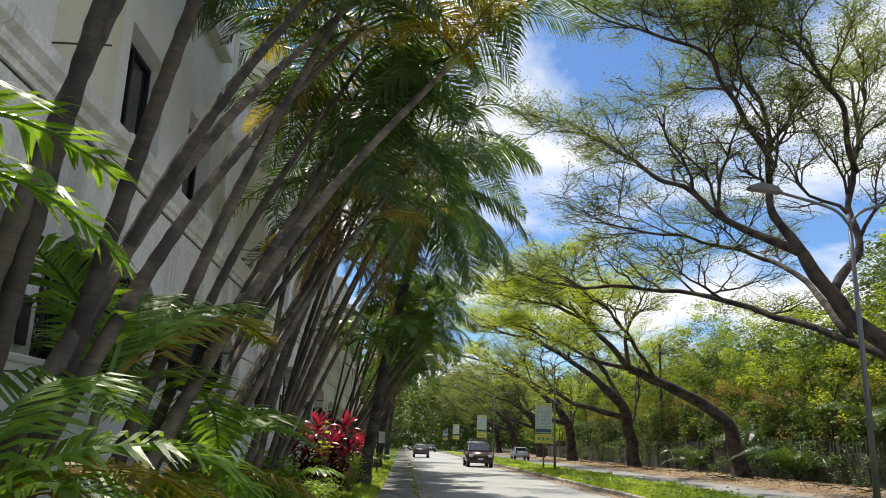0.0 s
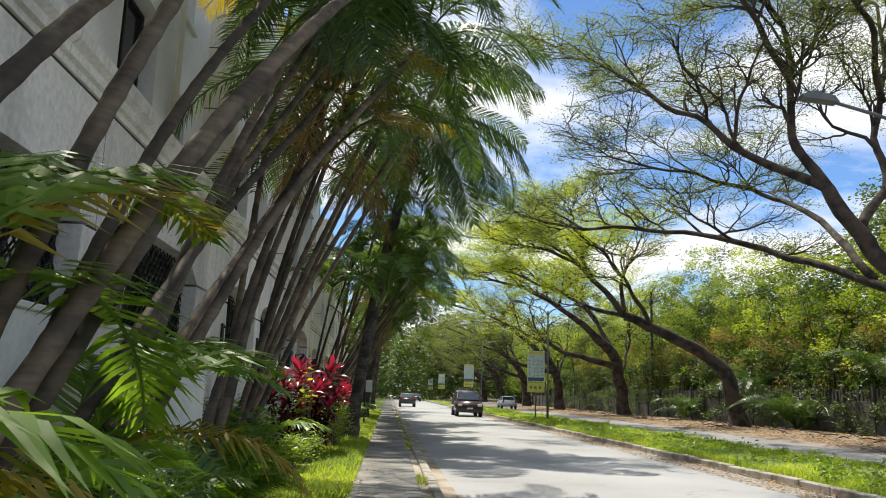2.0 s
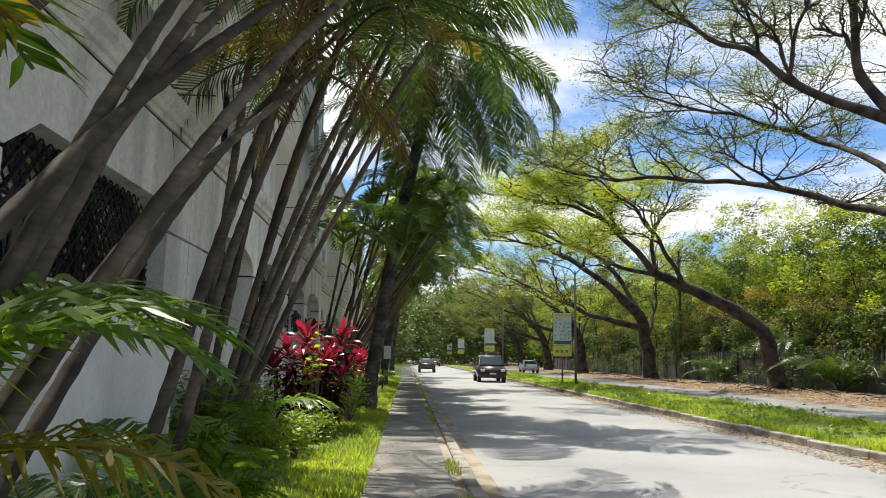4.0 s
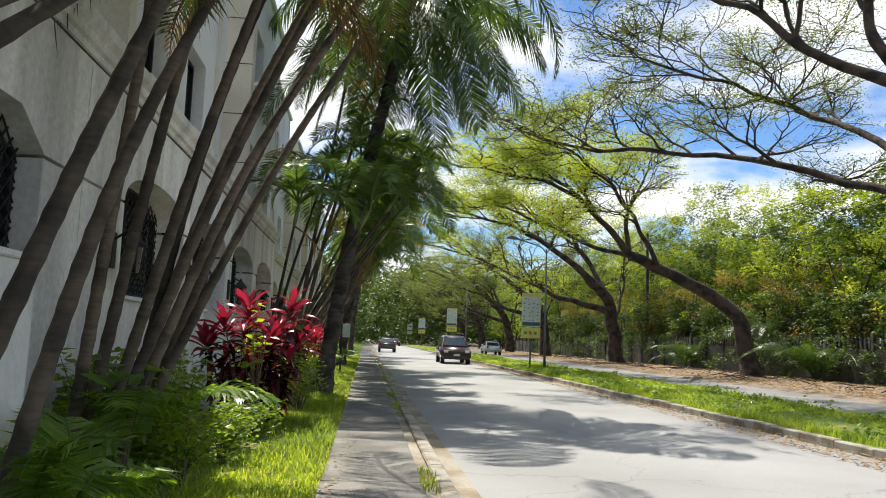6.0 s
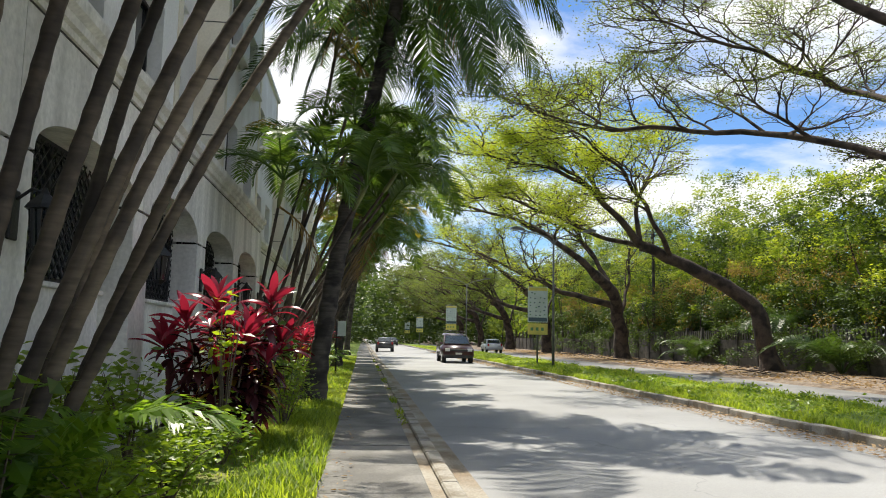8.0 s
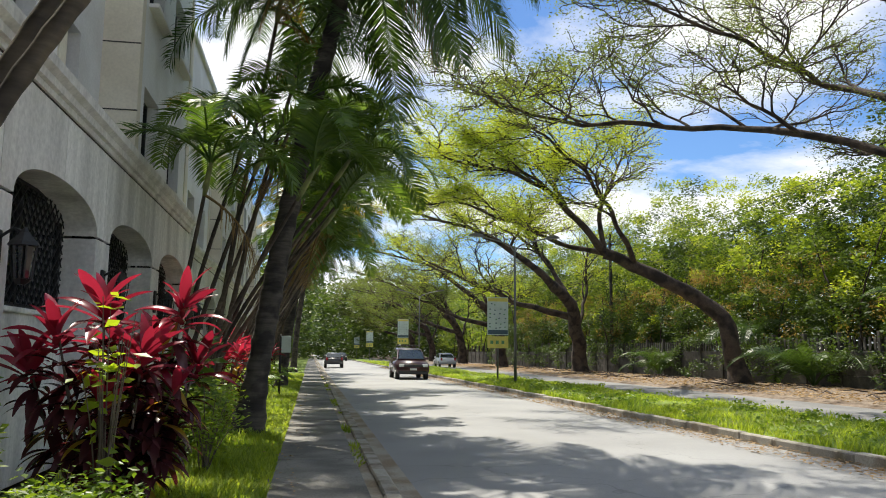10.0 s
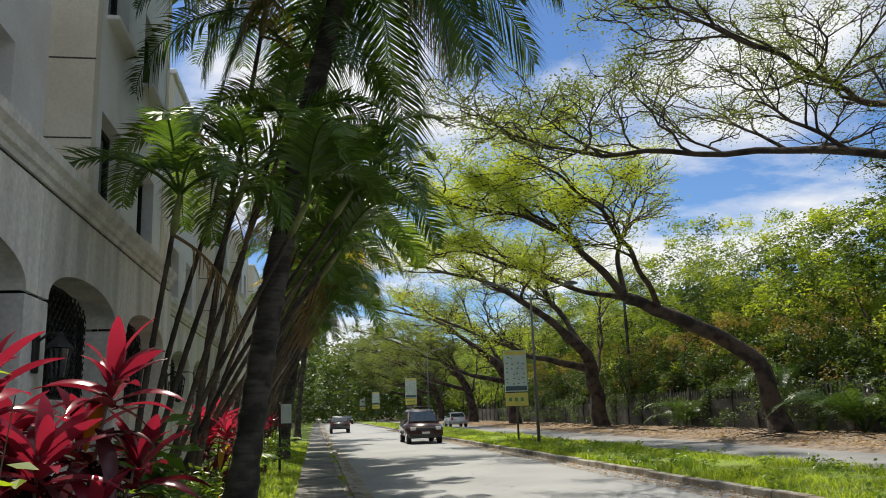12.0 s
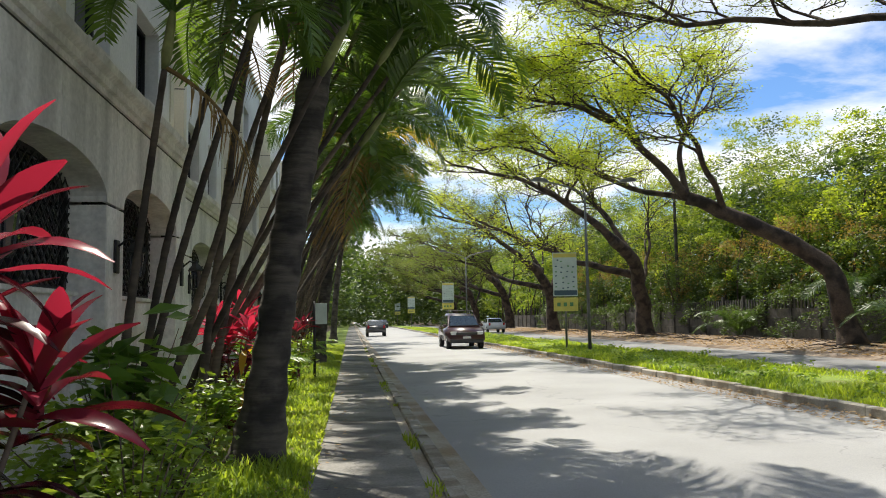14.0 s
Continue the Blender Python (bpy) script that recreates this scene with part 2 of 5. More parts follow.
class Shape:
    """Collects the corners and faces of one mesh."""

    def __init__(self):
        self.v, self.f = [], []

    def box(self, x0, x1, y0, y1, z0, z1, b=0.0):
        """A box, with its edges bevelled by b."""
        if b:
            bm = bmesh.new()
            bmesh.ops.create_cube(bm, size=1, matrix=Matrix.LocRotScale(((x0 + x1) / 2, (y0 + y1) / 2, (z0 + z1) / 2), None, (x1 - x0, y1 - y0, z1 - z0)))
            bmesh.ops.bevel(bm, geom=bm.edges[:], offset=b, segments=1, affect="EDGES")
            return self.add_bm(bm)
        k = len(self.v)
        self.v += [(x, y, z) for z in (z0, z1) for y in (y0, y1) for x in (x0, x1)]
        self.f += [[k + i for i in q] for q in ((0, 2, 3, 1), (4, 5, 7, 6), (0, 1, 5, 4), (2, 6, 7, 3), (0, 4, 6, 2), (1, 3, 7, 5))]
        return self

    def add_bm(self, bm):
        k = len(self.v)
        bm.verts.index_update()
        self.v += [tuple(v.co) for v in bm.verts]
        self.f += [[k + v.index for v in face.verts] for face in bm.faces]
        bm.free()
        return self

    def poly(self, pts):
        k = len(self.v)
        self.v += [tuple(p) for p in pts]
        self.f.append(list(range(k, k + len(pts))))
        return self

    def tube(self, pts, radii, n=8, cap=True):
        pts = [Vector(p) for p in pts]
        k0 = len(self.v)
        side = None
        for i, p in enumerate(pts):
            d = (pts[min(i + 1, len(pts) - 1)] - pts[max(i - 1, 0)]).normalized()
            if side is None:
                side = d.cross(Vector((0.3, 0.9, 0.2))).normalized()
            side = (side - d * side.dot(d)).normalized()
            other = d.cross(side)
            r = radii[i] if not isinstance(radii, (int, float)) else radii
            self.v += [tuple(p + (side * math.cos(2 * math.pi * j / n) + other * math.sin(2 * math.pi * j / n)) * r) for j in range(n)]
        for i in range(len(pts) - 1):
            a, b = k0 + i * n, k0 + (i + 1) * n
            self.f += [[a + j, a + (j + 1) % n, b + (j + 1) % n, b + j] for j in range(n)]
        if cap:
            self.f += [[k0 + j for j in reversed(range(n))], [k0 + (len(pts) - 1) * n + j for j in range(n)]]
        return self

    def extrude(self, outline, axis, a, b):
        """A prism: an outline of (u, v) pairs carried along an axis from a to b."""
        def at(u, v, w):
            return {"x": (w, u, v), "y": (u, w, v), "z": (u, v, w)}[axis]
        k, n = len(self.v), len(outline)
        self.v += [at(u, v, a) for u, v in outline] + [at(u, v, b) for u, v in outline]
        self.f += [[k + i, k + (i + 1) % n, k + n + (i + 1) % n, k + n + i] for i in range(n)]
        self.f += [[k + i for i in reversed(range(n))], [k + n + i for i in range(n)]]
        return self

    def mesh(self, name, material, smooth=False):
        me = fast_mesh(name, self.v, self.f, material, smooth)
        bm = bmesh.new(); bm.from_mesh(me)
        bmesh.ops.recalc_face_normals(bm, faces=bm.faces[:])
        bm.to_mesh(me); bm.free()
        return me


def world_of(ob):
    return (world_of(ob.parent) @ ob.matrix_parent_inverse if ob.parent else Matrix()) @ ob.matrix_basis


def part(name, shape, material, parent=None, label="", smooth=False):
    me = shape if isinstance(shape, bpy.types.Mesh) else shape.mesh(name, material, smooth)
    ob = new(name, me)
    if parent:
        ob.parent = parent
        ob.matrix_parent_inverse = world_of(parent).inverted()
    if label:
        ob["label"] = label
    return ob


def empty(name, at, label, category, group="", kind=""):
    ob = new(name)
    ob.matrix_basis = Matrix.Translation(at)
    ob.empty_display_size = 0.2
    return tagged(ob, label, category, group, kind)


def leaf_cloud(name, centers, size, material, rng, aspect=0.45, flat=0.35, droop=0.0):
    """Leaves as folded diamonds, one at each centre; flat: how level they lie."""
    c = np.asarray(centers, dtype=np.float64)
    n = len(c)
    a = rng.uniform(0, 2 * np.pi, n)
    e = rng.normal(0, 0.5, n) * (1 - flat) - droop
    d = np.stack([np.cos(a) * np.cos(e), np.sin(a) * np.cos(e), np.sin(e)], 1)
    up = rng.normal(0, 1, (n, 3)) * (1 - flat); up[:, 2] += 0.9
    s = np.cross(d, up); s /= np.linalg.norm(s, axis=1)[:, None] + 1e-9
    ln = size * rng.uniform(0.6, 1.35, n)[:, None]
    nrm = np.cross(s, d)
    v = np.stack([c - d * ln * 0.5, c + s * ln * aspect * 0.5 + nrm * ln * 0.06, c + d * ln * 0.5, c - s * ln * aspect * 0.5 + nrm * ln * 0.06], 1).reshape(-1, 3)
    return fast_mesh(name, v, np.arange(4 * n).reshape(n, 4), material)

# ---- ground, roads, pavement ----
rng = np.random.default_rng(7)
ground = tagged(new("ground", fast_mesh("ground", [(-1500, -400, -0.06), (1500, -400, -0.06), (1500, 3000, -0.06), (-1500, 3000, -0.06)], [[0, 1, 2, 3]], M_SOIL)),
                "dark soil ground under the verges and woods", "ground", kind="structure")


def strip(name, x0, x1, y0, y1, z, material, label, category, rough=0.0, nx=6, ny=120, crown=0.0, edge=None):
    """A strip of ground with slight unevenness, and skirts down into the soil."""
    xs, ys = np.linspace(x0, x1, nx), np.linspace(y0, y1, ny)
    gx, gy = np.meshgrid(xs, ys)
    gz = z + rng.normal(0, rough, gx.shape) + crown * (1 - ((gx - (x0 + x1) / 2) / ((x1 - x0) / 2)) ** 2)
    gz[:, 0], gz[:, -1] = z if edge is None else edge, z
    v = np.stack([gx, gy, gz], 2).reshape(-1, 3)
    i = np.arange(nx * ny).reshape(ny, nx)
    f = np.stack([i[:-1, :-1], i[:-1, 1:], i[1:, 1:], i[1:, :-1]], 2).reshape(-1, 4)
    return tagged(new(name, fast_mesh(name, v, f, material, True)), label, category, kind="structure")


strip("road", 0.74, 6.97, -12, 420, 0.0, M_ASPHALT, "pale worn asphalt road with palm shadows", "road", crown=0.03)
strip("road", 10.64, 15.3, -12, 420, 0.0, M_ASPHALT2, "grey asphalt far carriageway beyond the grassy median", "road", crown=0.03)
strip("verge", -3.3, -0.86, -12, 300, 0.09, M_TURF, "grassy planting strip between building and pavement", "verge", 0.012, 8, 400)
strip("median", 7.1, 10.5, -12, 420, 0.13, M_TURF, "raised grassy median between the carriageways", "median", 0.015, 8, 400, crown=0.08)
strip("verge", 15.22, 24.5, -12, 420, 0.05, M_LITTER, "bare verge covered in dry leaf litter", "verge", 0.03, 30, 400, crown=0.06, edge=-0.01)
strip("gutter", 0.485, 0.745, -12, 420, 0.006, M_GUTTER, "dusty stained concrete gutter along the kerb", "gutter")
strip("ground_strip", 0.19, 0.31, -12, 300, 0.088, M_GUTTER, "weedy soil gap between pavement and kerb", "soil", 0.008, 4, 400)


# ---- building ----
WX = -3.25          # front plane of the arcade
PITCH = 3.62
FIRST = 12.6 - 5 * PITCH
BAYS = 20
SPRING, RISE, TOPZ = 2.96, 0.43, 4.16
ARCHES, STEP = 6, 10    # bays from which the arches begin and from which the wall steps back
SETBACK = 0.6
END = FIRST + BAYS * PITCH
building = empty("building", (WX, 12, 0), "grey plastered arcade building with cornice and upper storeys", "building")


def front(y):
    """The front plane of the wall at a place along the street."""
    return WX - (SETBACK if y > FIRST + STEP * PITCH else 0.0)


def place(ob, m):
    ob.matrix_basis = m
    return ob


def half_bay(sign):
    """Half of an arched bay: spandrel, jamb and soffit, from the pier's middle to the arch's crown."""
    s = Shape()
    half, pier, deep = PITCH / 2 - 0.006, 0.34, 0.95
    rad = half - pier
    arc = [(pier + rad - rad * math.cos(a), SPRING + RISE * math.sin(a) ** 0.85) for a in np.linspace(0, math.pi / 2, 15)]
    # front
    s.poly([(0, sign * 0.006, SPRING), (0, sign * pier, SPRING), (0, sign * pier, TOPZ), (0, sign * 0.006, TOPZ)])
    for (a, za), (b, zb) in zip(arc[:-1], arc[1:]):
        s.poly([(0, sign * a, za), (0, sign * b, zb), (0, sign * b, TOPZ), (0, sign * a, TOPZ)])
        s.poly([(0, sign * a, za), (0, sign * b, zb), (-deep, sign * b, zb), (-deep, sign * a, za)])
    # back of the joints
    s.poly([(0, sign * 0.006, SPRING), (0, sign * 0.006, TOPZ), (-0.05, sign * 0.006, TOPZ), (-0.05, sign * 0.006, SPRING)])
    s.poly([(0, sign * half, SPRING + RISE), (0, sign * half, TOPZ), (-0.05, sign * half, TOPZ), (-0.05, sign * half, SPRING + RISE)])
    s.poly([(0, sign * 0.006, SPRING), (0, sign * pier, SPRING), (-0.05, sign * pier, SPRING), (-0.05, sign * 0.006, SPRING)])
    return s.mesh("panel", M_PLASTER)


def chamfered_panel(a, y0, y1, b):
    """The wall over a wide opening y0..y1 with cut corners, from one pier's middle a to the next one's b."""
    s = Shape()
    edge = [(y0, SPRING), (y0 + 0.5, SPRING + 0.30), (y1 - 0.5, SPRING + 0.30), (y1, SPRING)]
    line = [(a + 0.006, SPRING), *edge, (b - 0.006, SPRING)]
    for (u, zu), (v, zv) in zip(line[:-1], line[1:]):
        s.poly([(0, u, zu), (0, v, zv), (0, v, TOPZ), (0, u, TOPZ)])
        s.poly([(0, u, zu), (0, v, zv), (-0.95, v, zv), (-0.95, u, zu)])
    return s.mesh("panel", M_PLASTER)


def window_bars(w, h, step):
    s = Shape()
    k = int((w + h) / step)
    for i in range(1, k):
        c = i * step
        for flip in (1, -1):
            u0, v0 = (c, 0) if c <= w else (w, c - w)
            u1, v1 = (0, c) if c <= h else (c - h, h)
            if flip < 0:
                u0, u1 = w - u0, w - u1
            s.tube([(0, u0 - w / 2, v0), (0, u1 - w / 2, v1)], 0.011, 4, False)
    return s


SILL = 1.93
window_count = 0


def bay_window(y, w, x, deep=0.46):
    """An opening's infill: a solid apron with a sill, and a dark window behind a lattice."""
    global window_count
    window_count += 1
    h = 1.44
    part("apron_wall", Shape().box(x - deep - 0.12, x - deep + 0.10, y - w / 2, y + w / 2, 0, SILL - 0.06), M_PLASTER, building)
    part("window_sill", Shape().box(x - deep - 0.14, x - deep + 0.16, y - w / 2, y + w / 2, SILL - 0.058, SILL, 0.012), M_PLASTER, building)
    win = empty("window_%d" % window_count, (x - deep, y, SILL), "dark window behind a diagonal lattice grille", "window", kind="structure")
    f = Shape()
    for a, b, c, d in ((-w / 2, -w / 2 + 0.07, 0, h), (w / 2 - 0.07, w / 2, 0, h), (-w / 2 + 0.07, w / 2 - 0.07, 0, 0.06), (-w / 2 + 0.07, w / 2 - 0.07, h - 0.06, h), (-0.03, 0.03, 0.06, h - 0.06)):
        f.box(-0.05, 0.03, a, b, c, d)
    at = Matrix.Translation((x - deep, y, SILL + 0.003))
    place(part("window_frame", f, M_DARK, win), at)
    place(part("pane", Shape().box(-0.03, -0.01, -w / 2 + 0.07, w / 2 - 0.07, 0.06, h - 0.06), M_GLASS, win), at)
    place(part("grille", window_bars(w - 0.1, h - 0.1, 0.17), M_DARK, win), at @ Matrix.Translation((0.06, 0, 0.04)))


# wide openings with cut corners, before the arches begin
WIDE = [(-5.3, -1.15), (-0.75, 2.5), (3.0, 6.3), (6.75, 9.9), (10.5, 14.3)]
stops = [FIRST] + [(a[1] + b[0]) / 2 for a, b in zip(WIDE[:-1], WIDE[1:])] + [FIRST + ARCHES * PITCH - 1.0]
for (y0, y1), a, b in zip(WIDE, stops[:-1], stops[1:]):
    place(part("panel", chamfered_panel(a, y0, y1, b), None, building), Matrix.Translation((WX, 0, 0)))
    bay_window((y0 + y1) / 2, y1 - y0, WX, 0.26)
for a, b in zip([FIRST] + [w[1] for w in WIDE], [w[0] for w in WIDE] + [stops[-1] - 0.006]):
    part("pier", Shape().box(WX - 0.95, WX, a, b, 0, SPRING - 0.03, 0.01), M_PLASTER, building)
part("panel", Shape().box(WX - 0.3, WX, stops[-1] + 0.006, FIRST + ARCHES * PITCH - 0.347, 0, SPRING - 0.03).box(WX - 0.3, WX, stops[-1] + 0.006, FIRST + ARCHES * PITCH - 0.006, SPRING, TOPZ), M_PLASTER, building)
part("joint_backing", Shape().box(WX - 0.6, WX - 0.31, stops[-1] - 0.4, FIRST + ARCHES * PITCH, 0, TOPZ), M_JOINT_SHADE, building)
for y in stops[1:-1]:
    part("joint_backing", Shape().box(WX - 0.3, WX - 0.03, y - 0.1, y + 0.1, SPRING - 0.06, TOPZ), M_JOINT_SHADE, building)

panels = {1: half_bay(1), -1: half_bay(-1)}
pier_mesh = Shape().box(-0.95, 0.0, -0.34, 0.34, 0.0, SPRING - 0.03, 0.01).mesh("pier", M_PLASTER)
joint_mesh = Shape().box(-0.3, -0.03, -0.1, 0.1, SPRING - 0.06, TOPZ).mesh("joint_backing", M_JOINT_SHADE)
crown_joint = Shape().box(-0.3, -0.03, -0.08, 0.08, SPRING + RISE + 0.02, TOPZ).mesh("joint_backing", M_JOINT_SHADE)
for i in range(ARCHES, BAYS + 1):
    y = FIRST + i * PITCH
    for sign in (1, -1):
        if (i == ARCHES and sign == -1) or (i == BAYS and sign == 1):
            continue
        place(part("panel", panels[sign], None, building), Matrix.Translation((front(y + sign), y, 0)))
    for name, me in (("pier", pier_mesh), ("joint_backing", joint_mesh)):
        place(part(name, me, None, building), Matrix.Translation((front(y - 0.1), y, 0)))
for i in range(ARCHES, BAYS):
    y = FIRST + (i + 0.5) * PITCH
    place(part("joint_backing", crown_joint, None, building), Matrix.Translation((front(y), y, 0)))
    bay_window(y, PITCH - 0.68, front(y))
# the end of the forward wall, where the front steps back
YS = FIRST + STEP * PITCH
part("return_wall", Shape().box(WX - 0.95, WX - 0.003, YS + 0.006, YS + 0.345, 0, TOPZ), M_PLASTER, building)
part("back_wall", Shape().box(WX - 1.9, WX - 1.56, FIRST, END, 0, TOPZ), M_PLASTER, building)

# low white wall in front of the wide openings
low = empty("garden_wall", (-2.8, 4, 0), "low white plastered wall in front of the building", "wall")
part("wall_body", Shape().box(-2.92, -2.74, -8.0, 13.1, 0.0, 1.93), M_WHITE, low)
part("coping", Shape().box(-2.95, -2.71, -8.0, 13.13, 1.932, 1.985, 0.012), M_WHITE, low)

# cornice, moulded
profile = [(WX - 0.3, TOPZ - 0.005), (WX + 0.035, TOPZ - 0.005), (WX + 0.04, TOPZ + 0.06), (WX + 0.09, TOPZ + 0.07), (WX + 0.10, TOPZ + 0.15),
           (WX + 0.17, TOPZ + 0.20), (WX + 0.18, TOPZ + 0.30), (WX + 0.12, TOPZ + 0.33), (WX - 0.3, TOPZ + 0.36)]
y = FIRST
while y < END - 0.1:
    y2 = min(y + PITCH, END)
    dx = front(y + 0.1) - WX
    # dark strip paints the cornice's shadow line along with a dirty joint
    part("cornice_joint_shade", Shape().box(WX + dx - 0.02, WX + dx + 0.004, y + 0.004, y2 - 0.004, TOPZ - 0.028, TOPZ - 0.008), M_JOINT_SHADE, building)
    part("cornice", Shape().extrude([(u + dx, v) for u, v in profile], "y", y + 0.004, y2 - 0.004), M_PLASTER, building)
    y = y2

# upper storeys: projecting white bays and cream recesses
ROOF = 10.3
UP0 = TOPZ + 0.36


def opening_wall(s, x0, x1, y0, y1, z0, z1, holes):
    """A wall of thickness x0..x1 with rectangular holes (y0, y1, z0, z1) that all share the wall's storeys."""
    ys = sorted({y0, y1, *[h[0] for h in holes], *[h[1] for h in holes]})
    zs = sorted({z0, z1, *[h[2] for h in holes], *[h[3] for h in holes]})
    for a, b in zip(ys[:-1], ys[1:]):
        for c, d in zip(zs[:-1], zs[1:]):
            if not any(h[0] <= a and b <= h[1] and h[2] <= c and d <= h[3] for h in holes):
                s.box(x0, x1, a, b, c, d)
    # weld the cells into one piece and drop the faces between them
    bm = bmesh.new()
    vs = [bm.verts.new(v) for v in s.v]
    for face in s.f:
        bm.faces.new([vs[i] for i in face])
    bmesh.ops.remove_doubles(bm, verts=bm.verts[:], dist=1e-4)
    seen = {}
    for face in bm.faces:
        seen.setdefault(tuple(sorted((round(v.co.x, 3), round(v.co.y, 3), round(v.co.z, 3)) for v in face.verts)), []).append(face)
    bmesh.ops.delete(bm, geom=[face for g in seen.values() if len(g) > 1 for face in g], context="FACES_ONLY")
    s.v, s.f = [], []
    s.add_bm(bm)


def upper_window(y0, y1, z0, z1, x, parent):
    w = part("window", Shape().box(x - 0.02, x - 0.005, y0, y1, z0, z1), M_GLASS, parent, "dark recessed upper window")
    f = Shape()
    for a, b, c, d in ((y0, y0 + 0.05, z0, z1), (y1 - 0.05, y1, z0, z1), (y0, y1, z0, z0 + 0.05), (y0, y1, z1 - 0.05, z1), ((y0 + y1) / 2 - 0.025, (y0 + y1) / 2 + 0.025, z0, z1)):
        f.box(x, x + 0.04, a, b, c, d)
    part("frame", f, M_DARK, w)
    part("sill", Shape().box(x, x + 0.42, y0 - 0.05, y1 + 0.05, z0 - 0.08, z0 - 0.005, 0.01), M_WHITE, w)


for k, by in enumerate((-1.2, 7.65, 16.5, 25.35, 34.2, 43.05, 51.9, 60.75)):
    b1 = by + 5.2
    wx = front(by + 3)
    s = Shape()
    holes = [(by + o, by + o + 1.25, z, z + 1.35) for o in (0.55, 2.95) for z in (UP0 + 0.12, UP0 + 2.95)]
    opening_wall(s, wx - 0.62, wx - 0.12, by + 0.25, b1 - 0.25, UP0, ROOF, holes)
    part("upper_bay_wall", s, M_WHITE, building, "white painted projecting upper bay")
    for c0 in (by, b1 - 0.245):
        part("bay_cheek", Shape().box(wx - 1.05, wx - 0.10, c0, c0 + 0.245, UP0, ROOF), M_CREAM, building, "cream painted side wall of the bay")
    for z in (UP0 + 0.85, UP0 + 2.0, UP0 + 3.2, UP0 + 4.3):
        part("joint", Shape().box(wx - 1.05, wx - 0.094, by - 0.006, by + 0.01, z, z + 0.02), M_JOINT_SHADE, building)
    for o in (0.55, 2.95):
        for z in (UP0 + 0.12, UP0 + 2.95):
            upper_window(by + o, by + o + 1.25, z, z + 1.35, wx - 0.36, building)
    part("parapet_coping", Shape().box(wx - 1.05, wx - 0.02, by - 0.06, b1 + 0.06, ROOF, ROOF + 0.14, 0.02), M_WHITE, building)
    r0, r1 = b1, b1 + 3.65
    if k < 7:
        wx = front(r1)
        s = Shape()
        holes = [(r0 + 1.1, r0 + 2.5, z, z + 1.35) for z in (UP0 + 0.3, UP0 + 2.95)]
        opening_wall(s, wx - 1.05, wx - 0.70, r0, r1, UP0, ROOF, holes)
        part("upper_wall", s, M_WHITE, building, "white painted recessed upper wall")
        for z in (UP0 + 0.3, UP0 + 2.95):
            upper_window(r0 + 1.1, r0 + 2.5, z, z + 1.35, wx - 1.03, building)
        part("parapet_coping", Shape().box(wx - 1.10, wx - 0.63, r0 + 0.07, r1 - 0.07, ROOF, ROOF + 0.14, 0.02), M_WHITE, building)
part("terrace", Shape().box(WX - 2.4, WX - 0.905, FIRST, END, TOPZ + 0.02, UP0 - 0.01).box(WX - 0.905, WX - 0.301, FIRST, YS, TOPZ + 0.02, UP0 - 0.01), M_PLASTER, building)
part("core_wall", Shape().box(WX - 9, WX - 1.7, FIRST, END - 0.3, 0, ROOF - 0.1), M_WHITE, building)

def wall_lantern(y):
    """A dark iron lantern on the pier."""
    x = front(y - 0.1)
    z = 2.35
    t = empty("wall_lantern", (x + 0.03, y, z), "black iron wall lantern fixed to a plastered pier", "lantern", "pier lanterns")
    def at(s, name, m, label=""):
        o = part(name, s, m, t, label); o.matrix_basis = Matrix.Translation((x, y, z)) @ Matrix.Scale(1.25, 4); return o
    at(Shape().box(0.001, 0.03, -0.06, 0.06, -0.16, 0.16, 0.008), "backplate", M_DARK)
    at(Shape().tube([(0.03, 0, 0.1), (0.12, 0, 0.17), (0.2, 0, 0.14)], 0.012, 6), "arm", M_DARK)
    for a in range(6):
        c, d = 0.09 * math.cos(a * math.pi / 3), 0.09 * math.sin(a * math.pi / 3)
        at(Shape().tube([(0.2 + c * 0.7, d * 0.7, -0.2), (0.2 + c, d, 0.04)], 0.008, 4), "bar", M_DARK)
    at(Shape().tube([(0.2, 0, -0.24), (0.2, 0, -0.2)], [0.03, 0.075], 6), "foot", M_DARK)
    at(Shape().tube([(0.2, 0, -0.195), (0.2, 0, 0.035)], [0.052, 0.078], 6), "glass", M_GLASS)
    at(Shape().tube([(0.2, 0, 0.04), (0.2, 0, 0.07), (0.2, 0, 0.14), (0.2, 0, 0.18)], [0.12, 0.10, 0.03, 0.012], 6), "cap", M_DARK)


for y in [*stops[1:-1], *[FIRST + i * PITCH for i in range(ARCHES, BAYS)]]:
    wall_lantern(y)


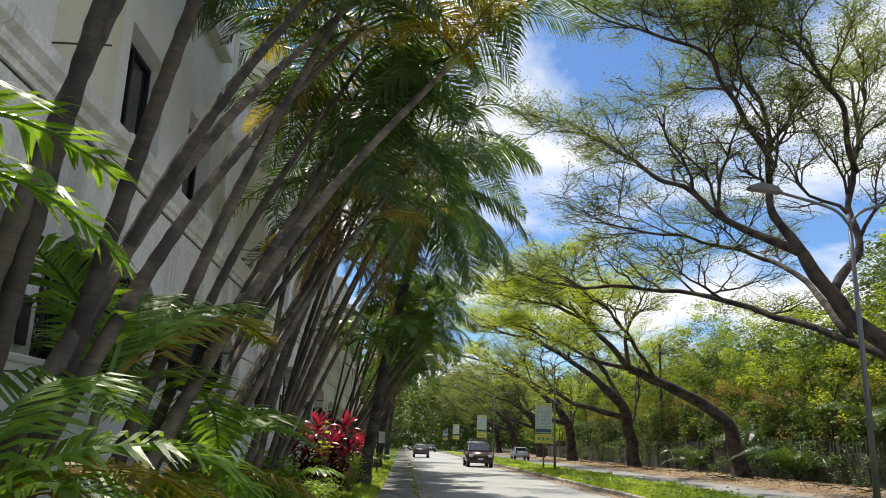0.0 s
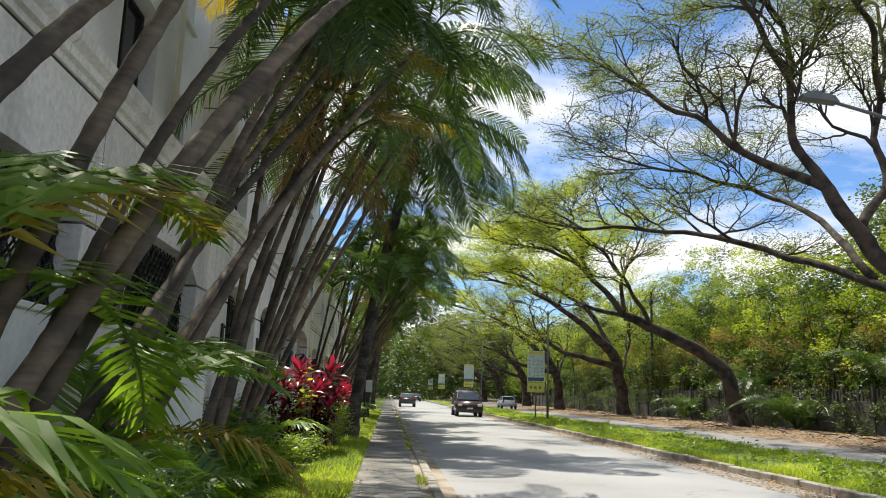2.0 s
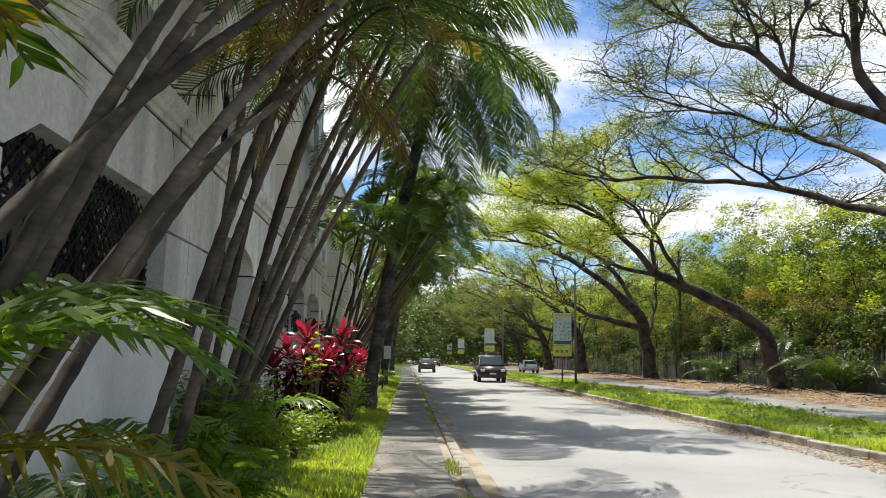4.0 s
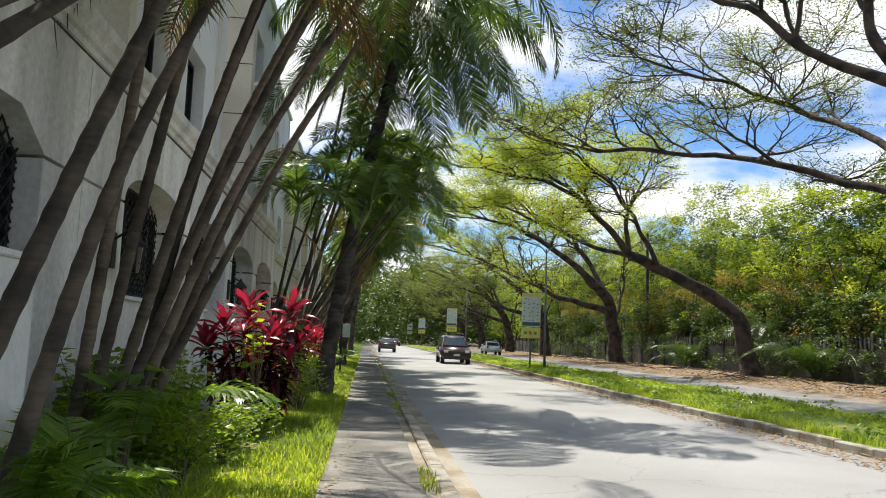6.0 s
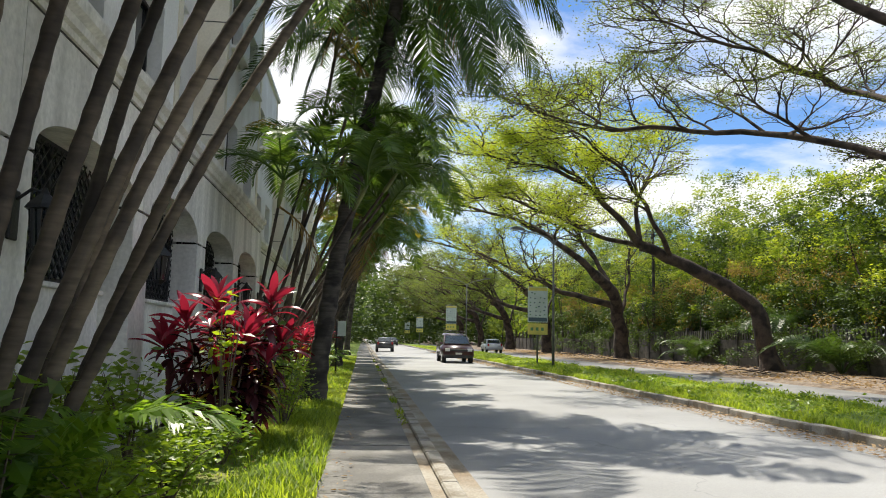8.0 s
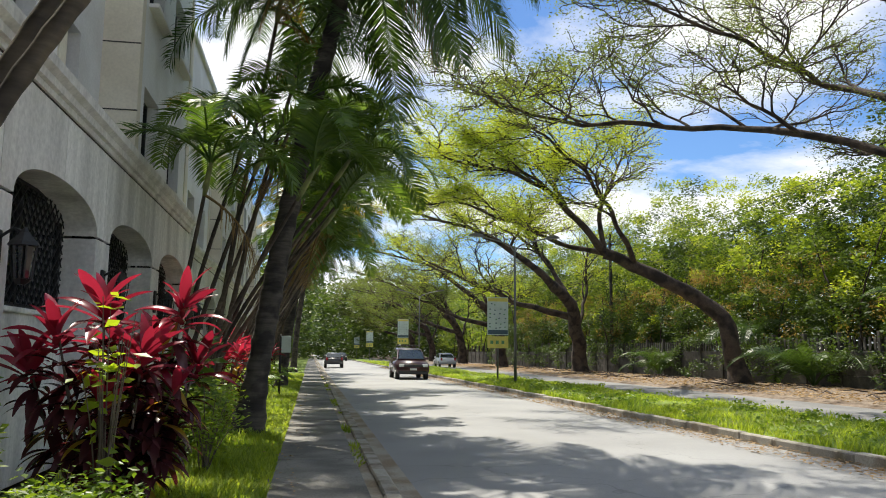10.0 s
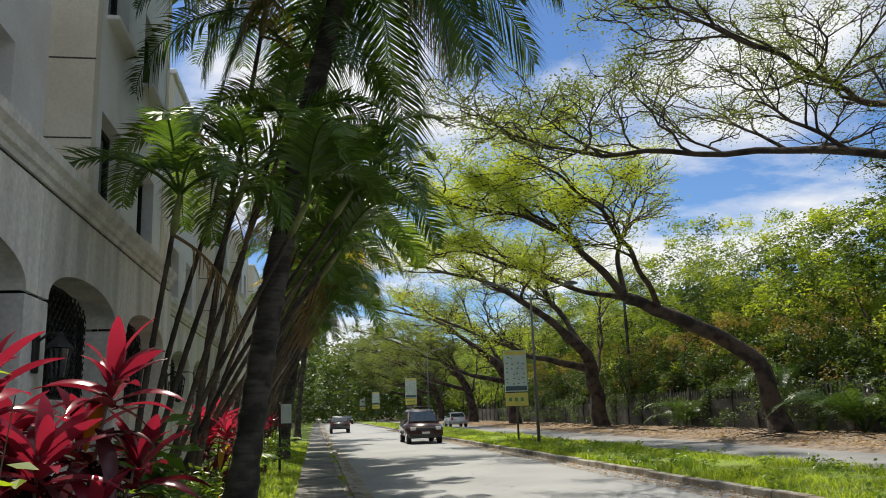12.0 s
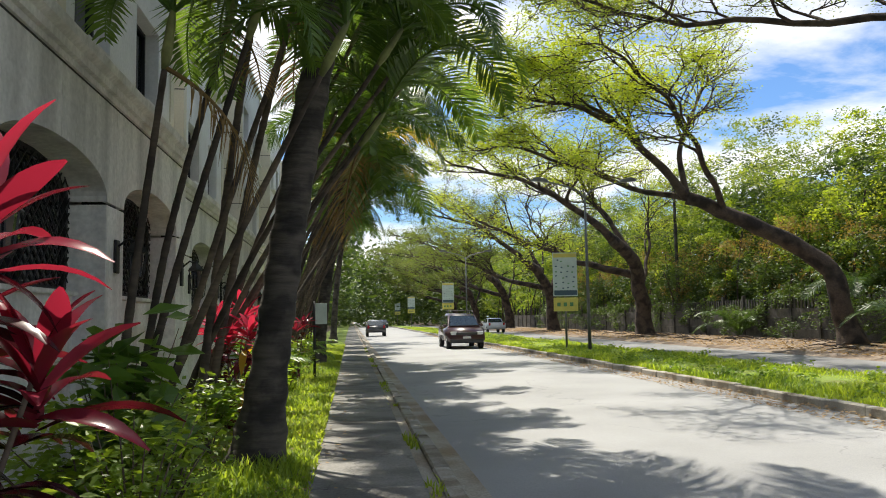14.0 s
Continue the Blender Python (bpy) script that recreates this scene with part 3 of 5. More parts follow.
# ---- palms ----
def frond_mesh(name, length, leaflet, pairs, arch, seed, material, vee=0.5, hang=0.6, width=0.035):
    """A feather leaf: an arched rachis along +x and two ranks of drooping leaflets."""
    r = random.Random(seed)
    s = Shape()
    pts, ang, p = [], arch[0], Vector((0, 0, 0))
    n = 12
    for i in range(n + 1):
        pts.append(p.copy())
        a = arch[0] + (arch[1] - arch[0]) * (i / n) ** 1.25
        p = p + Vector((math.cos(a), r.uniform(-0.03, 0.03), math.sin(a))) * (length / n)
    s.tube(pts, [0.022 * (1 - 0.85 * i / n) + 0.003 for i in range(n + 1)], 4, False)
    for i in range(pairs):
        u = 0.16 + 0.83 * (i + 0.5) / pairs
        k = min(int(u * n), n - 1)
        base = pts[k].lerp(pts[k + 1], u * n - k)
        t = (pts[k + 1] - pts[k]).normalized()
        up = Vector((-t.z, 0, t.x)) if abs(t.x) + abs(t.z) > 0 else Vector((0, 0, 1))
        ln = leaflet * (math.sin(math.pi * min(1, 0.18 + 0.82 * u)) ** 0.6 * 0.9 + 0.1) * r.uniform(0.85, 1.1)
        for side in (1, -1):
            if r.random() < 0.04:
                continue
            d = (t * r.uniform(0.45, 0.7) + Vector((0, side, 0)) * 0.85 + up * vee * r.uniform(0.5, 1.2)).normalized()
            w = t * width * 0.5 * r.uniform(0.8, 1.2)
            drop = Vector((0, 0, -1)) * hang * ln
            a0, a1 = base, base + d * ln * 0.5 + drop * 0.12
            a2 = base + d * ln * 0.92 + drop * r.uniform(0.45, 0.75)
            kk = len(s.v)
            s.v += [tuple(a0 - w * 0.5), tuple(a0 + w * 0.5), tuple(a1 - w), tuple(a1 + w), tuple(a2)]
            s.f += [[kk, kk + 1, kk + 3, kk + 2], [kk + 2, kk + 3, kk + 4]]
    return fast_mesh(name, s.v, s.f, material)


ARECA = [frond_mesh("frond", 2.1 + 0.16 * i, 0.70, 52, (1.15 - 0.14 * i, -0.55 - 0.2 * i), 20 + i, M_FROND, 0.35, 0.65, 0.030) for i in range(5)]
LUSH = [frond_mesh("frond", 1.75 + 0.12 * i, 0.52, 46, (1.25 - 0.2 * i, -1.35 - 0.1 * i), 90 + i, M_LUSH, 0.3, 0.35, 0.044) for i in range(4)]
DROOP = ARECA[2:] + [frond_mesh("frond", 2.5 + 0.2 * i, 0.72, 56, (0.9 - 0.25 * i, -1.45), 95 + i, M_FROND, 0.25, 0.6, 0.036) for i in range(3)]
ARECA_Y = [frond_mesh("frond", 1.9, 0.6, 44, (0.7, -0.9), 40 + i, M_FRONDY, 0.3, 0.7, 0.030) for i in range(2)]
ARECA_B = [frond_mesh("frond", 1.7, 0.5, 26, (-0.4, -1.5), 50, M_FRONDB, 0.1, 1.2, 0.03)]
YOUNG = [frond_mesh("frond", 1.5 + 0.15 * i, 0.55, 42, (1.2 - 0.1 * i, -0.5 - 0.2 * i), 60 + i, M_GLOSSY, 0.3, 0.55, 0.040) for i in range(3)]
COCO = [frond_mesh("frond", 4.3, 1.1, 84, (0.7 - 0.38 * i, -1.0 - 0.15 * i), 70 + i, M_FROND, 0.1, 1.0, 0.052) for i in range(5)]
COCO_B = [frond_mesh("frond", 3.4, 0.8, 40, (-0.7, -1.5), 80, M_FRONDB, 0.05, 1.1, 0.05)]


def curve_points(ctrl, n):
    """Points along a smooth curve through the controls."""
    c = [Vector(p) for p in ctrl]
    c = [c[0] * 2 - c[1]] + c + [c[-1] * 2 - c[-2]]
    out = []
    seg = len(c) - 3
    for i in range(n + 1):
        u = min(i / n * seg, seg - 1e-6)
        k = int(u); t = u - k
        a, b, d, e = c[k:k + 4]
        out.append(0.5 * (2 * b + (d - a) * t + (2 * a - 5 * b + 4 * d - e) * t * t + (3 * b - a - 3 * d + e) * t ** 3))
    return out


def ringed(pts, r0, r1):
    """Radii with the raised leaf scars of a palm stem, and the points they belong to."""
    P, R, n = [], [], len(pts)
    for i, p in enumerate(pts):
        u = i / (n - 1)
        P.append(p); R.append((r0 + (r1 - r0) * u) * (1.09, 1.0, 0.97)[i % 3])
    return P, R


def attach_frond(parent, me, hub, direction, tilt, scale=1.0, roll=0.0):
    ob = part("frond", me, None, parent)
    ob.matrix_basis = Matrix.Translation(hub) @ Matrix.Rotation(direction, 4, "Z") @ Matrix.Rotation(-tilt, 4, "Y") @ Matrix.Rotation(roll, 4, "X") @ Matrix.Scale(scale, 4)
    return ob


def areca(name, base, stems, seed, label, crown=7, radius=0.052, yellow=0.12, group="clump palms along the wall", young=2, scale=1.0, dry=0.55, lift=0.0, kinds=None):
    """A clumping palm: several ringed stems from one base, each with a green shaft and a head of feather leaves."""
    r = random.Random(seed)
    t = empty(name, base, label, "palm", group)
    b = Vector(base)
    for dx, dy, lx, ly, h in stems:
        p0 = b + Vector((dx, dy, -0.05))
        top = p0 + Vector((lx, ly, h))
        mid = p0 + Vector((lx * 0.42 + r.uniform(-.08, .08), ly * 0.42 + r.uniform(-.08, .08), h * 0.5))
        pts, R = ringed(curve_points([p0, mid, top], int(h / 0.075)), radius * 1.2, radius * 0.72)
        part("stem", Shape().tube(pts, R, 8), M_STEM, t, smooth=True)
        d = (pts[-1] - pts[-4]).normalized()
        hub = top + d * 0.55
        part("crownshaft", Shape().tube([top - d * 0.02, top + d * 0.12, top + d * 0.4, hub], [radius * 0.75, radius * 1.25, radius * 1.0, radius * 0.5], 8), M_CROWNSHAFT, t, smooth=True)
        a0 = r.uniform(0, 6.28)
        for j in range(crown):
            me = r.choice(ARECA_Y) if r.random() < yellow else r.choice(kinds or ARECA)
            attach_frond(t, me, hub - d * 0.05, a0 + j * 2.4 + r.uniform(-.25, .25), r.uniform(-0.45, 0.3) + lift, scale * r.uniform(0.85, 1.15), r.uniform(-.3, .3))
        if r.random() < dry:
            attach_frond(t, ARECA_B[0], top, r.uniform(0, 6.28), r.uniform(-0.3, 0.1), scale * r.uniform(0.8, 1.0))
    for j in range(young):
        attach_frond(t, r.choice(YOUNG), b + Vector((r.uniform(-.3, .4), r.uniform(-.4, .4), 0.05)), r.uniform(0, 6.28), r.uniform(-0.1, 0.35), r.uniform(0.8, 1.2))
    return t


def stems(r, n, lean, spread, height, jitter=0.35, ybias=0.1, low=0.55, slant=0.0):
    out = []
    for i in range(n):
        h = height * r.uniform(low, 1.1)
        out.append((r.uniform(-jitter, jitter) * 0.6, r.uniform(-jitter, jitter) * 1.8, lean * r.uniform(0.25, 1.15) * h / height, (ybias * r.uniform(slant, 1.3) + r.uniform(-spread, spread)) * h / height, h))
    return out


pr = random.Random(11)
NEAR = "tall clumping palm with leaning ringed stems against the wall"
# each stem: foot offset x, y; lean x, y; height
areca("clump_palm", (-2.42, 4.4, 0.1), [(0, -0.2, 1.3, -0.2, 7.5), (-0.05, -0.7, 1.3, 1.4, 7.3), (0, 0.4, 1.4, 0.4, 7.4), (0, -0.3, 1.4, 4.1, 7.0), (0.05, -0.8, 1.2, 5.6, 6.8),
                                       (0, -0.4, 1.3, 5.6, 6.6), (0.05, 1.1, 1.3, 3.4, 6.8), (0.1, 1.25, 1.2, 6.0, 6.2), (0.1, 0.9, 2.5, 4.2, 6.2)], 3, NEAR, kinds=DROOP, crown=8, radius=0.052, dry=0.4)
areca("clump_palm", (-2.42, 7.4, 0.1), [(0, -1.3, 1.3, 4.5, 6.6), (0, -1.0, 1.1, 5.6, 5.0), (0, 0, 1.2, 4.8, 5.8), (0, 0.15, 1.0, 5.8, 4.6), (-0.05, 0.3, 1.2, 3.6, 6.2),
                                      (-0.05, 0.6, 1.2, 3.6, 6.0), (-0.05, 0.95, 1.1, 6.0, 5.4), (0.05, 0.2, 2.2, 5.6, 6.3)], 4, NEAR, kinds=DROOP, crown=5, radius=0.044)
areca("clump_palm", (-2.45, 10.9, 0.1), [(0, 0, 1.3, 3.4, 6.8), (0.05, 0.9, 0.8, 2.3, 5.0)], 5, NEAR, crown=4, radius=0.05, young=1)
areca("clump_palm", (-2.85, 14.8, 0.1), [(0, -0.6, 0.8, -0.2, 7.8), (0, -0.4, 1.4, 0.3, 7.6), (0.05, -0.2, 2.0, 0.2, 7.2), (0, 0.0, 2.6, 0.6, 6.8), (0.05, 0.2, 3.0, 0.9, 6.6),
                                        (0, 0.4, 2.3, 1.3, 7.0), (0.05, 0.6, 1.7, 1.0, 7.4), (0, 0.8, 2.8, 1.8, 6.4), (0, 1.0, 2.1, 2.2, 6.6)], 6, NEAR, kinds=DROOP, crown=5, radius=0.048)
# foot offset along the wall and the place of each head
HEADS = [(-0.3, (-2.1, 24.5, 4.4)), (0.1, (-1.4, 24.8, 4.8)), (0.4, (-1.75, 25.7, 5.2)), (0.7, (-0.7, 24.6, 4.4)), (1.2, (-0.9, 25.9, 5.9)), (1.8, (-0.1, 26.4, 5.1)),
         (2.4, (0.3, 27.4, 5.6)), (2.9, (-0.3, 27.6, 4.4)), (3.4, (0.15, 28.2, 5.2)), (3.8, (-0.4, 28.8, 6.2))]
areca("clump_palm", (-2.7, 25.4, 0.1), [(0, dy, x + 2.7, y - 25.4 - dy, z - 0.6) for dy, (x, y, z) in HEADS], 17,
      "clumping palm with dark leaning stems and lush arching heads", crown=6, radius=0.040, young=0, yellow=0.05, dry=0.6, kinds=LUSH, lift=0.15)
TALL = [(-0.2, (-1.25, 26.9, 8.3)), (0.3, (-0.8, 27.6, 7.8))]
areca("clump_palm", (-2.3, 27.2, 0.1), [(0, dy, x + 2.3, y - 27.2 - dy, z - 0.6) for dy, (x, y, z) in TALL], 19,
      "tall clumping palm with dark drooping fronds and dry skirts", crown=7, radius=0.05, young=0, yellow=0.08, dry=1.0, kinds=DROOP)
FAR = "clumping palm with thin leaning stems and dense green heads"
for k, (yy, n, h) in enumerate(((30.2, 5, 5.6), (33.0, 5, 6.2), (36.0, 6, 6.6), (38.4, 7, 7.0), (41.6, 7, 6.8), (45.5, 7, 7.0), (50.0, 8, 7.0), (55.0, 7, 7.2), (61.0, 7, 7.4))):
    areca("clump_palm", (-2.4, yy, 0.1), [(a, b, max(c, 1.9 if k < 5 else 1.0), d, e) for a, b, c, d, e in stems(pr, n, 2.6 if k < 5 else 1.9, 0.8, h * 1.05, ybias=1.2)], 30 + k, FAR, scale=1.0, lift=0.2, kinds=LUSH, crown=7, radius=0.036, yellow=0.04, dry=0.15, group="clump palms down the street")


def coconut(base, ctrl, r0, r1, seed, label, n=20, scale=1.0):
    r = random.Random(seed)
    t = empty("coconut_palm", base, label, "palm", "coconut palms along the pavement")
    pts, R = ringed(curve_points([base, *ctrl], 90), r0, r1)
    for i in range(10):
        R[i] *= 1 + 0.75 * (1 - i / 10) ** 2
    part("trunk", Shape().tube(pts, R, 14), M_PALMBARK, t, smooth=True)
    hub = pts[-1]
    for j in range(n):
        lvl = j / n
        me = COCO[min(4, int(lvl * 5))]
        attach_frond(t, me, hub + Vector((0, 0, 0.25 - 0.5 * lvl)), j * 2.4 + r.uniform(-.2, .2), r.uniform(-.12, .12), scale * r.uniform(0.85, 1.08), r.uniform(-.5, .5))
    for j in range(3):
        attach_frond(t, COCO_B[0], hub + Vector((0, 0, -0.3)), r.uniform(0, 6.28), r.uniform(-.1, .1), scale)
    for j in range(7):
        a = j * 0.9
        nut = bmesh.new()
        bmesh.ops.create_icosphere(nut, subdivisions=2, radius=0.12, matrix=Matrix.Translation(hub + Vector((0.24 * math.cos(a), 0.24 * math.sin(a), -0.25 - 0.1 * (j % 2)))) @ Matrix.Diagonal((0.85, 0.85, 1.15, 1)))
        part("coconut", Shape().add_bm(nut), M_CROWNSHAFT, t, smooth=True)
    return t


COCOL = "coconut palm with thick dark ringed trunk and drooping fronds"
coconut((-1.42, 25.6, 0.05), [(-1.02, 25.8, 3.0), (-0.5, 26.2, 6.0), (0.0, 26.5, 8.4), (0.3, 26.8, 10.5)], 0.188, 0.135, 1, COCOL, 27, 1.05)
coconut((-1.55, 43.5, 0.05), [(-1.2, 44, 3.2), (-0.6, 45, 6.5), (0.3, 46, 9.8)], 0.19, 0.14, 2, COCOL, 18)
coconut((-1.6, 68, 0.05), [(-1.4, 68.5, 3.2), (-1.0, 69, 6.5), (-0.3, 70, 10.5)], 0.2, 0.15, 3, COCOL, 16)

# ---- rain trees ----
def grow(s, ends, p, d, length, r, level, rg, flat):
    """A wandering limb with side limbs; the tips are kept for leaves."""
    n = 7 if level else 9
    pts, rad = [p], [r]
    dirs = [d]
    for i in range(n):
        d = (d + Vector((rg.gauss(0, 0.27), rg.gauss(0, 0.27), rg.gauss(0, 0.22)))).normalized()
        d.z += (0.10 - d.z * flat) * 0.35
        d.normalize()
        p = p + d * (length / n)
        pts.append(p); dirs.append(d); rad.append(max(r * (1 - 0.66 * (i + 1) / n), 0.012))
    s.tube(pts, rad, (8, 6, 5, 4, 3)[min(level, 4)], False)
    if level >= 3:
        ends.append((pts[-1], d)); ends.append((pts[n // 2], d)); ends.append((pts[n - 2], d))
        return
    kids = (6, 6, 5)[level]
    for k in range(kids):
        i = 2 + int((n - 2) * (k + rg.uniform(0.2, 0.9)) / kids)
        i = min(i, n)
        side = 1 if k % 2 else -1
        turn = side * rg.uniform(0.45, 1.0)
        q = dirs[i].copy()
        q.rotate(Euler((rg.uniform(-.25, .25), rg.uniform(-.25, .25), turn)))
        q.z += rg.uniform(0.0, 0.35)
        q.normalize()
        grow(s, ends, pts[i], q, length * rg.uniform(0.42, 0.62), max(rad[i] * 0.74, 0.016), level + 1, rg, flat)
    ends.append((pts[-1], d))


def rain_tree(base, limbs, seed, label, per_tip=26, leaf=0.17, tip_spread=0.55, sub=5, sub_len=5.0, flat=0.5, material=None, wander=0.3, keep=None):
    """limbs: (controls, radius at start, radius at end, side limbs); the first one is the trunk."""
    rg = random.Random(seed)
    t = empty("rain_tree", base, label, "tree", "rain trees along the far verge")
    ends = []
    for li, (ctrl, r0, r1, kids) in enumerate(limbs):
        s = Shape()
        n = 22
        pts = curve_points(ctrl, n)
        for i in range(1, n):
            pts[i] = pts[i] + noise.noise_vector(pts[i] * 0.55 + Vector((seed, li, 0))) * wander * min(1.0, i / 5, (n - i) / 3)
        rad = [r0 + (r1 - r0) * (i / n) ** 0.8 for i in range(n + 1)]
        if li == 0:
            for i in range(4):
                rad[i] *= 1 + 0.35 * (1 - i / 4) ** 2
        rad = [q * (1 + 0.05 * math.sin(i * 2.1 + seed)) for i, q in enumerate(rad)]
        s.tube(pts, rad, 12 if li == 0 else 9)
        for k in range(kids):
            i = int(n * (0.30 + 0.70 * (k + rg.uniform(0.1, 0.9)) / kids)); i = min(i, n)
            d = (pts[i] - pts[i - 1]).normalized()
            d.rotate(Euler((0, 0, (1 if k % 2 else -1) * rg.uniform(0.35, 1.0))))
            d.z += rg.uniform(0.05, 0.6)
            d.normalize()
            grow(s, ends, pts[i], d, sub_len * rg.uniform(0.7, 1.15), max(rad[i] * 0.6, 0.03), 1, rg, flat)
        if kids:
            d = (pts[-1] - pts[-2]).normalized()
            grow(s, ends, pts[-1], d, sub_len * 0.8, r1, 1, rg, flat)
        part("trunk" if li == 0 else "limb", s, M_BARK, t, smooth=True)
    nr = np.random.default_rng(seed)
    e = np.array([tuple(p) for p, d in ends if keep is None or rg.random() < keep(p)])
    c = np.repeat(e, per_tip, 0) + nr.normal(0, 1, (len(e) * per_tip, 3)) * np.array([tip_spread, tip_spread, tip_spread * 0.5])
    part("crown", leaf_cloud("crown", c, leaf, material or M_RAIN, nr, 0.42, 0.35), None, t, "thin crown of small yellow-green leaves")
    return t


rain_tree((20.3, 23.5, 0.0), [
    ([(20.3, 23.5, -0.1), (18.6, 23.9, 2.2), (15.6, 24.5, 4.6), (14.2, 25.0, 6.4), (13.2, 25.4, 8.2)], 0.44, 0.22, 0),
    ([(13.2, 25.4, 8.2), (12.6, 26.2, 10.4), (13.1, 27.0, 13.4), (12.6, 28.2, 16.8)], 0.19, 0.06, 9),
    ([(13.2, 25.4, 8.2), (11.4, 27.0, 9.9), (9.4, 28.6, 12.0), (7.4, 30, 14.0)], 0.18, 0.05, 10),
    ([(16.2, 24.4, 4.2), (14.8, 28.5, 6.2), (12.8, 32.2, 7.9), (10.57, 35.2, 8.8), (7.6, 35.4, 8.7), (5.0, 35.0, 9.2)], 0.17, 0.04, 12),
    ([(15.4, 26.8, 5.6), (16.2, 31, 8.4), (16.4, 34.6, 10.4), (14.6, 34.0, 10.6), (11.5, 32, 10.4), (8.2, 30, 10.2)], 0.16, 0.04, 12),
    ([(14.0, 25.1, 6.8), (15.6, 26.4, 9.2), (16.8, 27.8, 12.8), (17.8, 29, 16.6)], 0.18, 0.06, 10),
    ([(12.9, 26.6, 12.0), (11.4, 25.6, 13.8), (9.6, 24.6, 15.2), (6.6, 23.8, 15.6)], 0.13, 0.04, 11),
    ([(16.6, 27.4, 12.0), (15.0, 25.6, 14.4), (13.0, 24.6, 15.8), (10.6, 24.2, 16.6)], 0.13, 0.04, 11),
], 3, "large leaning rain tree with dark bare limbs and sparse leaves", per_tip=34, leaf=0.085, sub_len=3.8, flat=0.35, tip_spread=0.24, material=M_SPARSE, keep=lambda p: 0.85 if p.z > 13 else 0.5)
rain_tree((20.1, 47.4, 0.0), [
    ([(20.1, 47.4, -0.1), (19.9, 47.6, 1.8), (19.0, 47.9, 3.9), (16.4, 48.2, 5.3), (13.7, 48.5, 6.4)], 0.52, 0.27, 0),
    ([(13.7, 48.5, 6.4), (12.4, 48.4, 7.9), (10.6, 48.2, 9.4), (8.4, 48.0, 10.2), (5.6, 47.6, 10.6)], 0.22, 0.05, 11),
    ([(13.7, 48.5, 6.4), (13.6, 48.8, 8.2), (14.4, 49.2, 10.0), (15.2, 50.0, 11.4)], 0.16, 0.05, 8),
    ([(13.7, 48.5, 6.4), (11.8, 49.8, 7.2), (9.4, 51.6, 8.6), (7.0, 53, 9.6)], 0.15, 0.05, 9),
    ([(15.2, 48.3, 5.9), (13.4, 46.2, 7.8), (11.2, 44.4, 9.6), (9, 43, 10.6)], 0.15, 0.05, 7),
], 5, "leaning rain tree with a wide yellow-green umbrella crown", per_tip=23, leaf=0.13, sub_len=3.8, tip_spread=0.30, keep=lambda p: 1.0 if p.x < 10 else 0.7 if p.x < 12.5 else 0.28)
for k, (bx, by, mx) in enumerate(((20.2, 70.6, 12.5), (19.5, 93.0, 12.0), (19.8, 116, 12.5), (19.5, 140, 12), (19.6, 165, 12))):
    rain_tree((bx, by, 0), [
        ([(bx, by, -0.1), (bx - 0.3, by - 0.5, 2.6), (bx - 1.3, by - 1.8, 5.0), (bx - 3.2, by - 3.0, 6.6)], 0.62, 0.38, 0),
        ([(bx - 3.2, by - 3.0, 6.6), (mx + 2.0, by - 4, 8.4), (mx - 1.5, by - 4.5, 10.2), (mx - 5.5, by - 4.4, 11.2)], 0.32, 0.07, 9),
        ([(bx - 1.3, by - 1.8, 5.0), (bx - 2.0, by - 0.5, 7.4), (bx - 3.6, by + 1, 10.0), (bx - 6, by + 2, 11.6)], 0.27, 0.06, 8),
        ([(bx - 0.9, by - 1.2, 4.2), (mx + 3, by - 0.5, 5.2), (mx, by + 1, 6.6), (mx - 4, by + 2, 8.6)], 0.30, 0.06, 8),
        ([(bx - 0.4, by - 0.8, 3.4), (bx + 1.0, by + 1, 7), (bx + 1.5, by + 2, 10)], 0.16, 0.05, 5),
    ], 20 + k, "old rain tree with spreading dark limbs and green crown", per_tip=16, leaf=0.16, tip_spread=0.36, sub_len=4.2, keep=lambda p: 0.6, material=M_RAIN if k == 0 else M_SPARSE)

# ---- woods behind the fence ----
def clumps(n, box, size, per, seed, hollow=0.55, top=None):
    """Leaf places on the shells of many uneven clumps inside a box."""
    g = np.random.default_rng(seed)
    x0, x1, y0, y1, z0, z1 = box
    cx, cy = g.uniform(x0, x1, n), g.uniform(y0, y1, n)
    lim = z1 if top is None else top(cx, cy)
    cz = z0 + (lim - z0) * g.uniform(0, 1, n) ** 0.8
    rr = size * g.uniform(0.55, 1.3, n)
    d = g.normal(0, 1, (n, per, 3)); d /= np.linalg.norm(d, axis=2)[:, :, None]
    rad = rr[:, None] * (hollow + (1 - hollow) * g.uniform(0, 1, (n, per))) * g.uniform(0.75, 1.2, (n, per))
    p = np.stack([cx, cy, cz], 1)[:, None, :] + d * rad[:, :, None] * np.array([1, 1, 0.75])
    return p.reshape(-1, 3)


def skyline(x, y):
    return 12.0 + 1.6 * np.sin(y * 0.21 + 0.6) + 1.2 * np.sin(y * 0.53) + 0.12 * (x - 25) - 2.2 * np.exp(-((y - 58) / 5.0) ** 2)


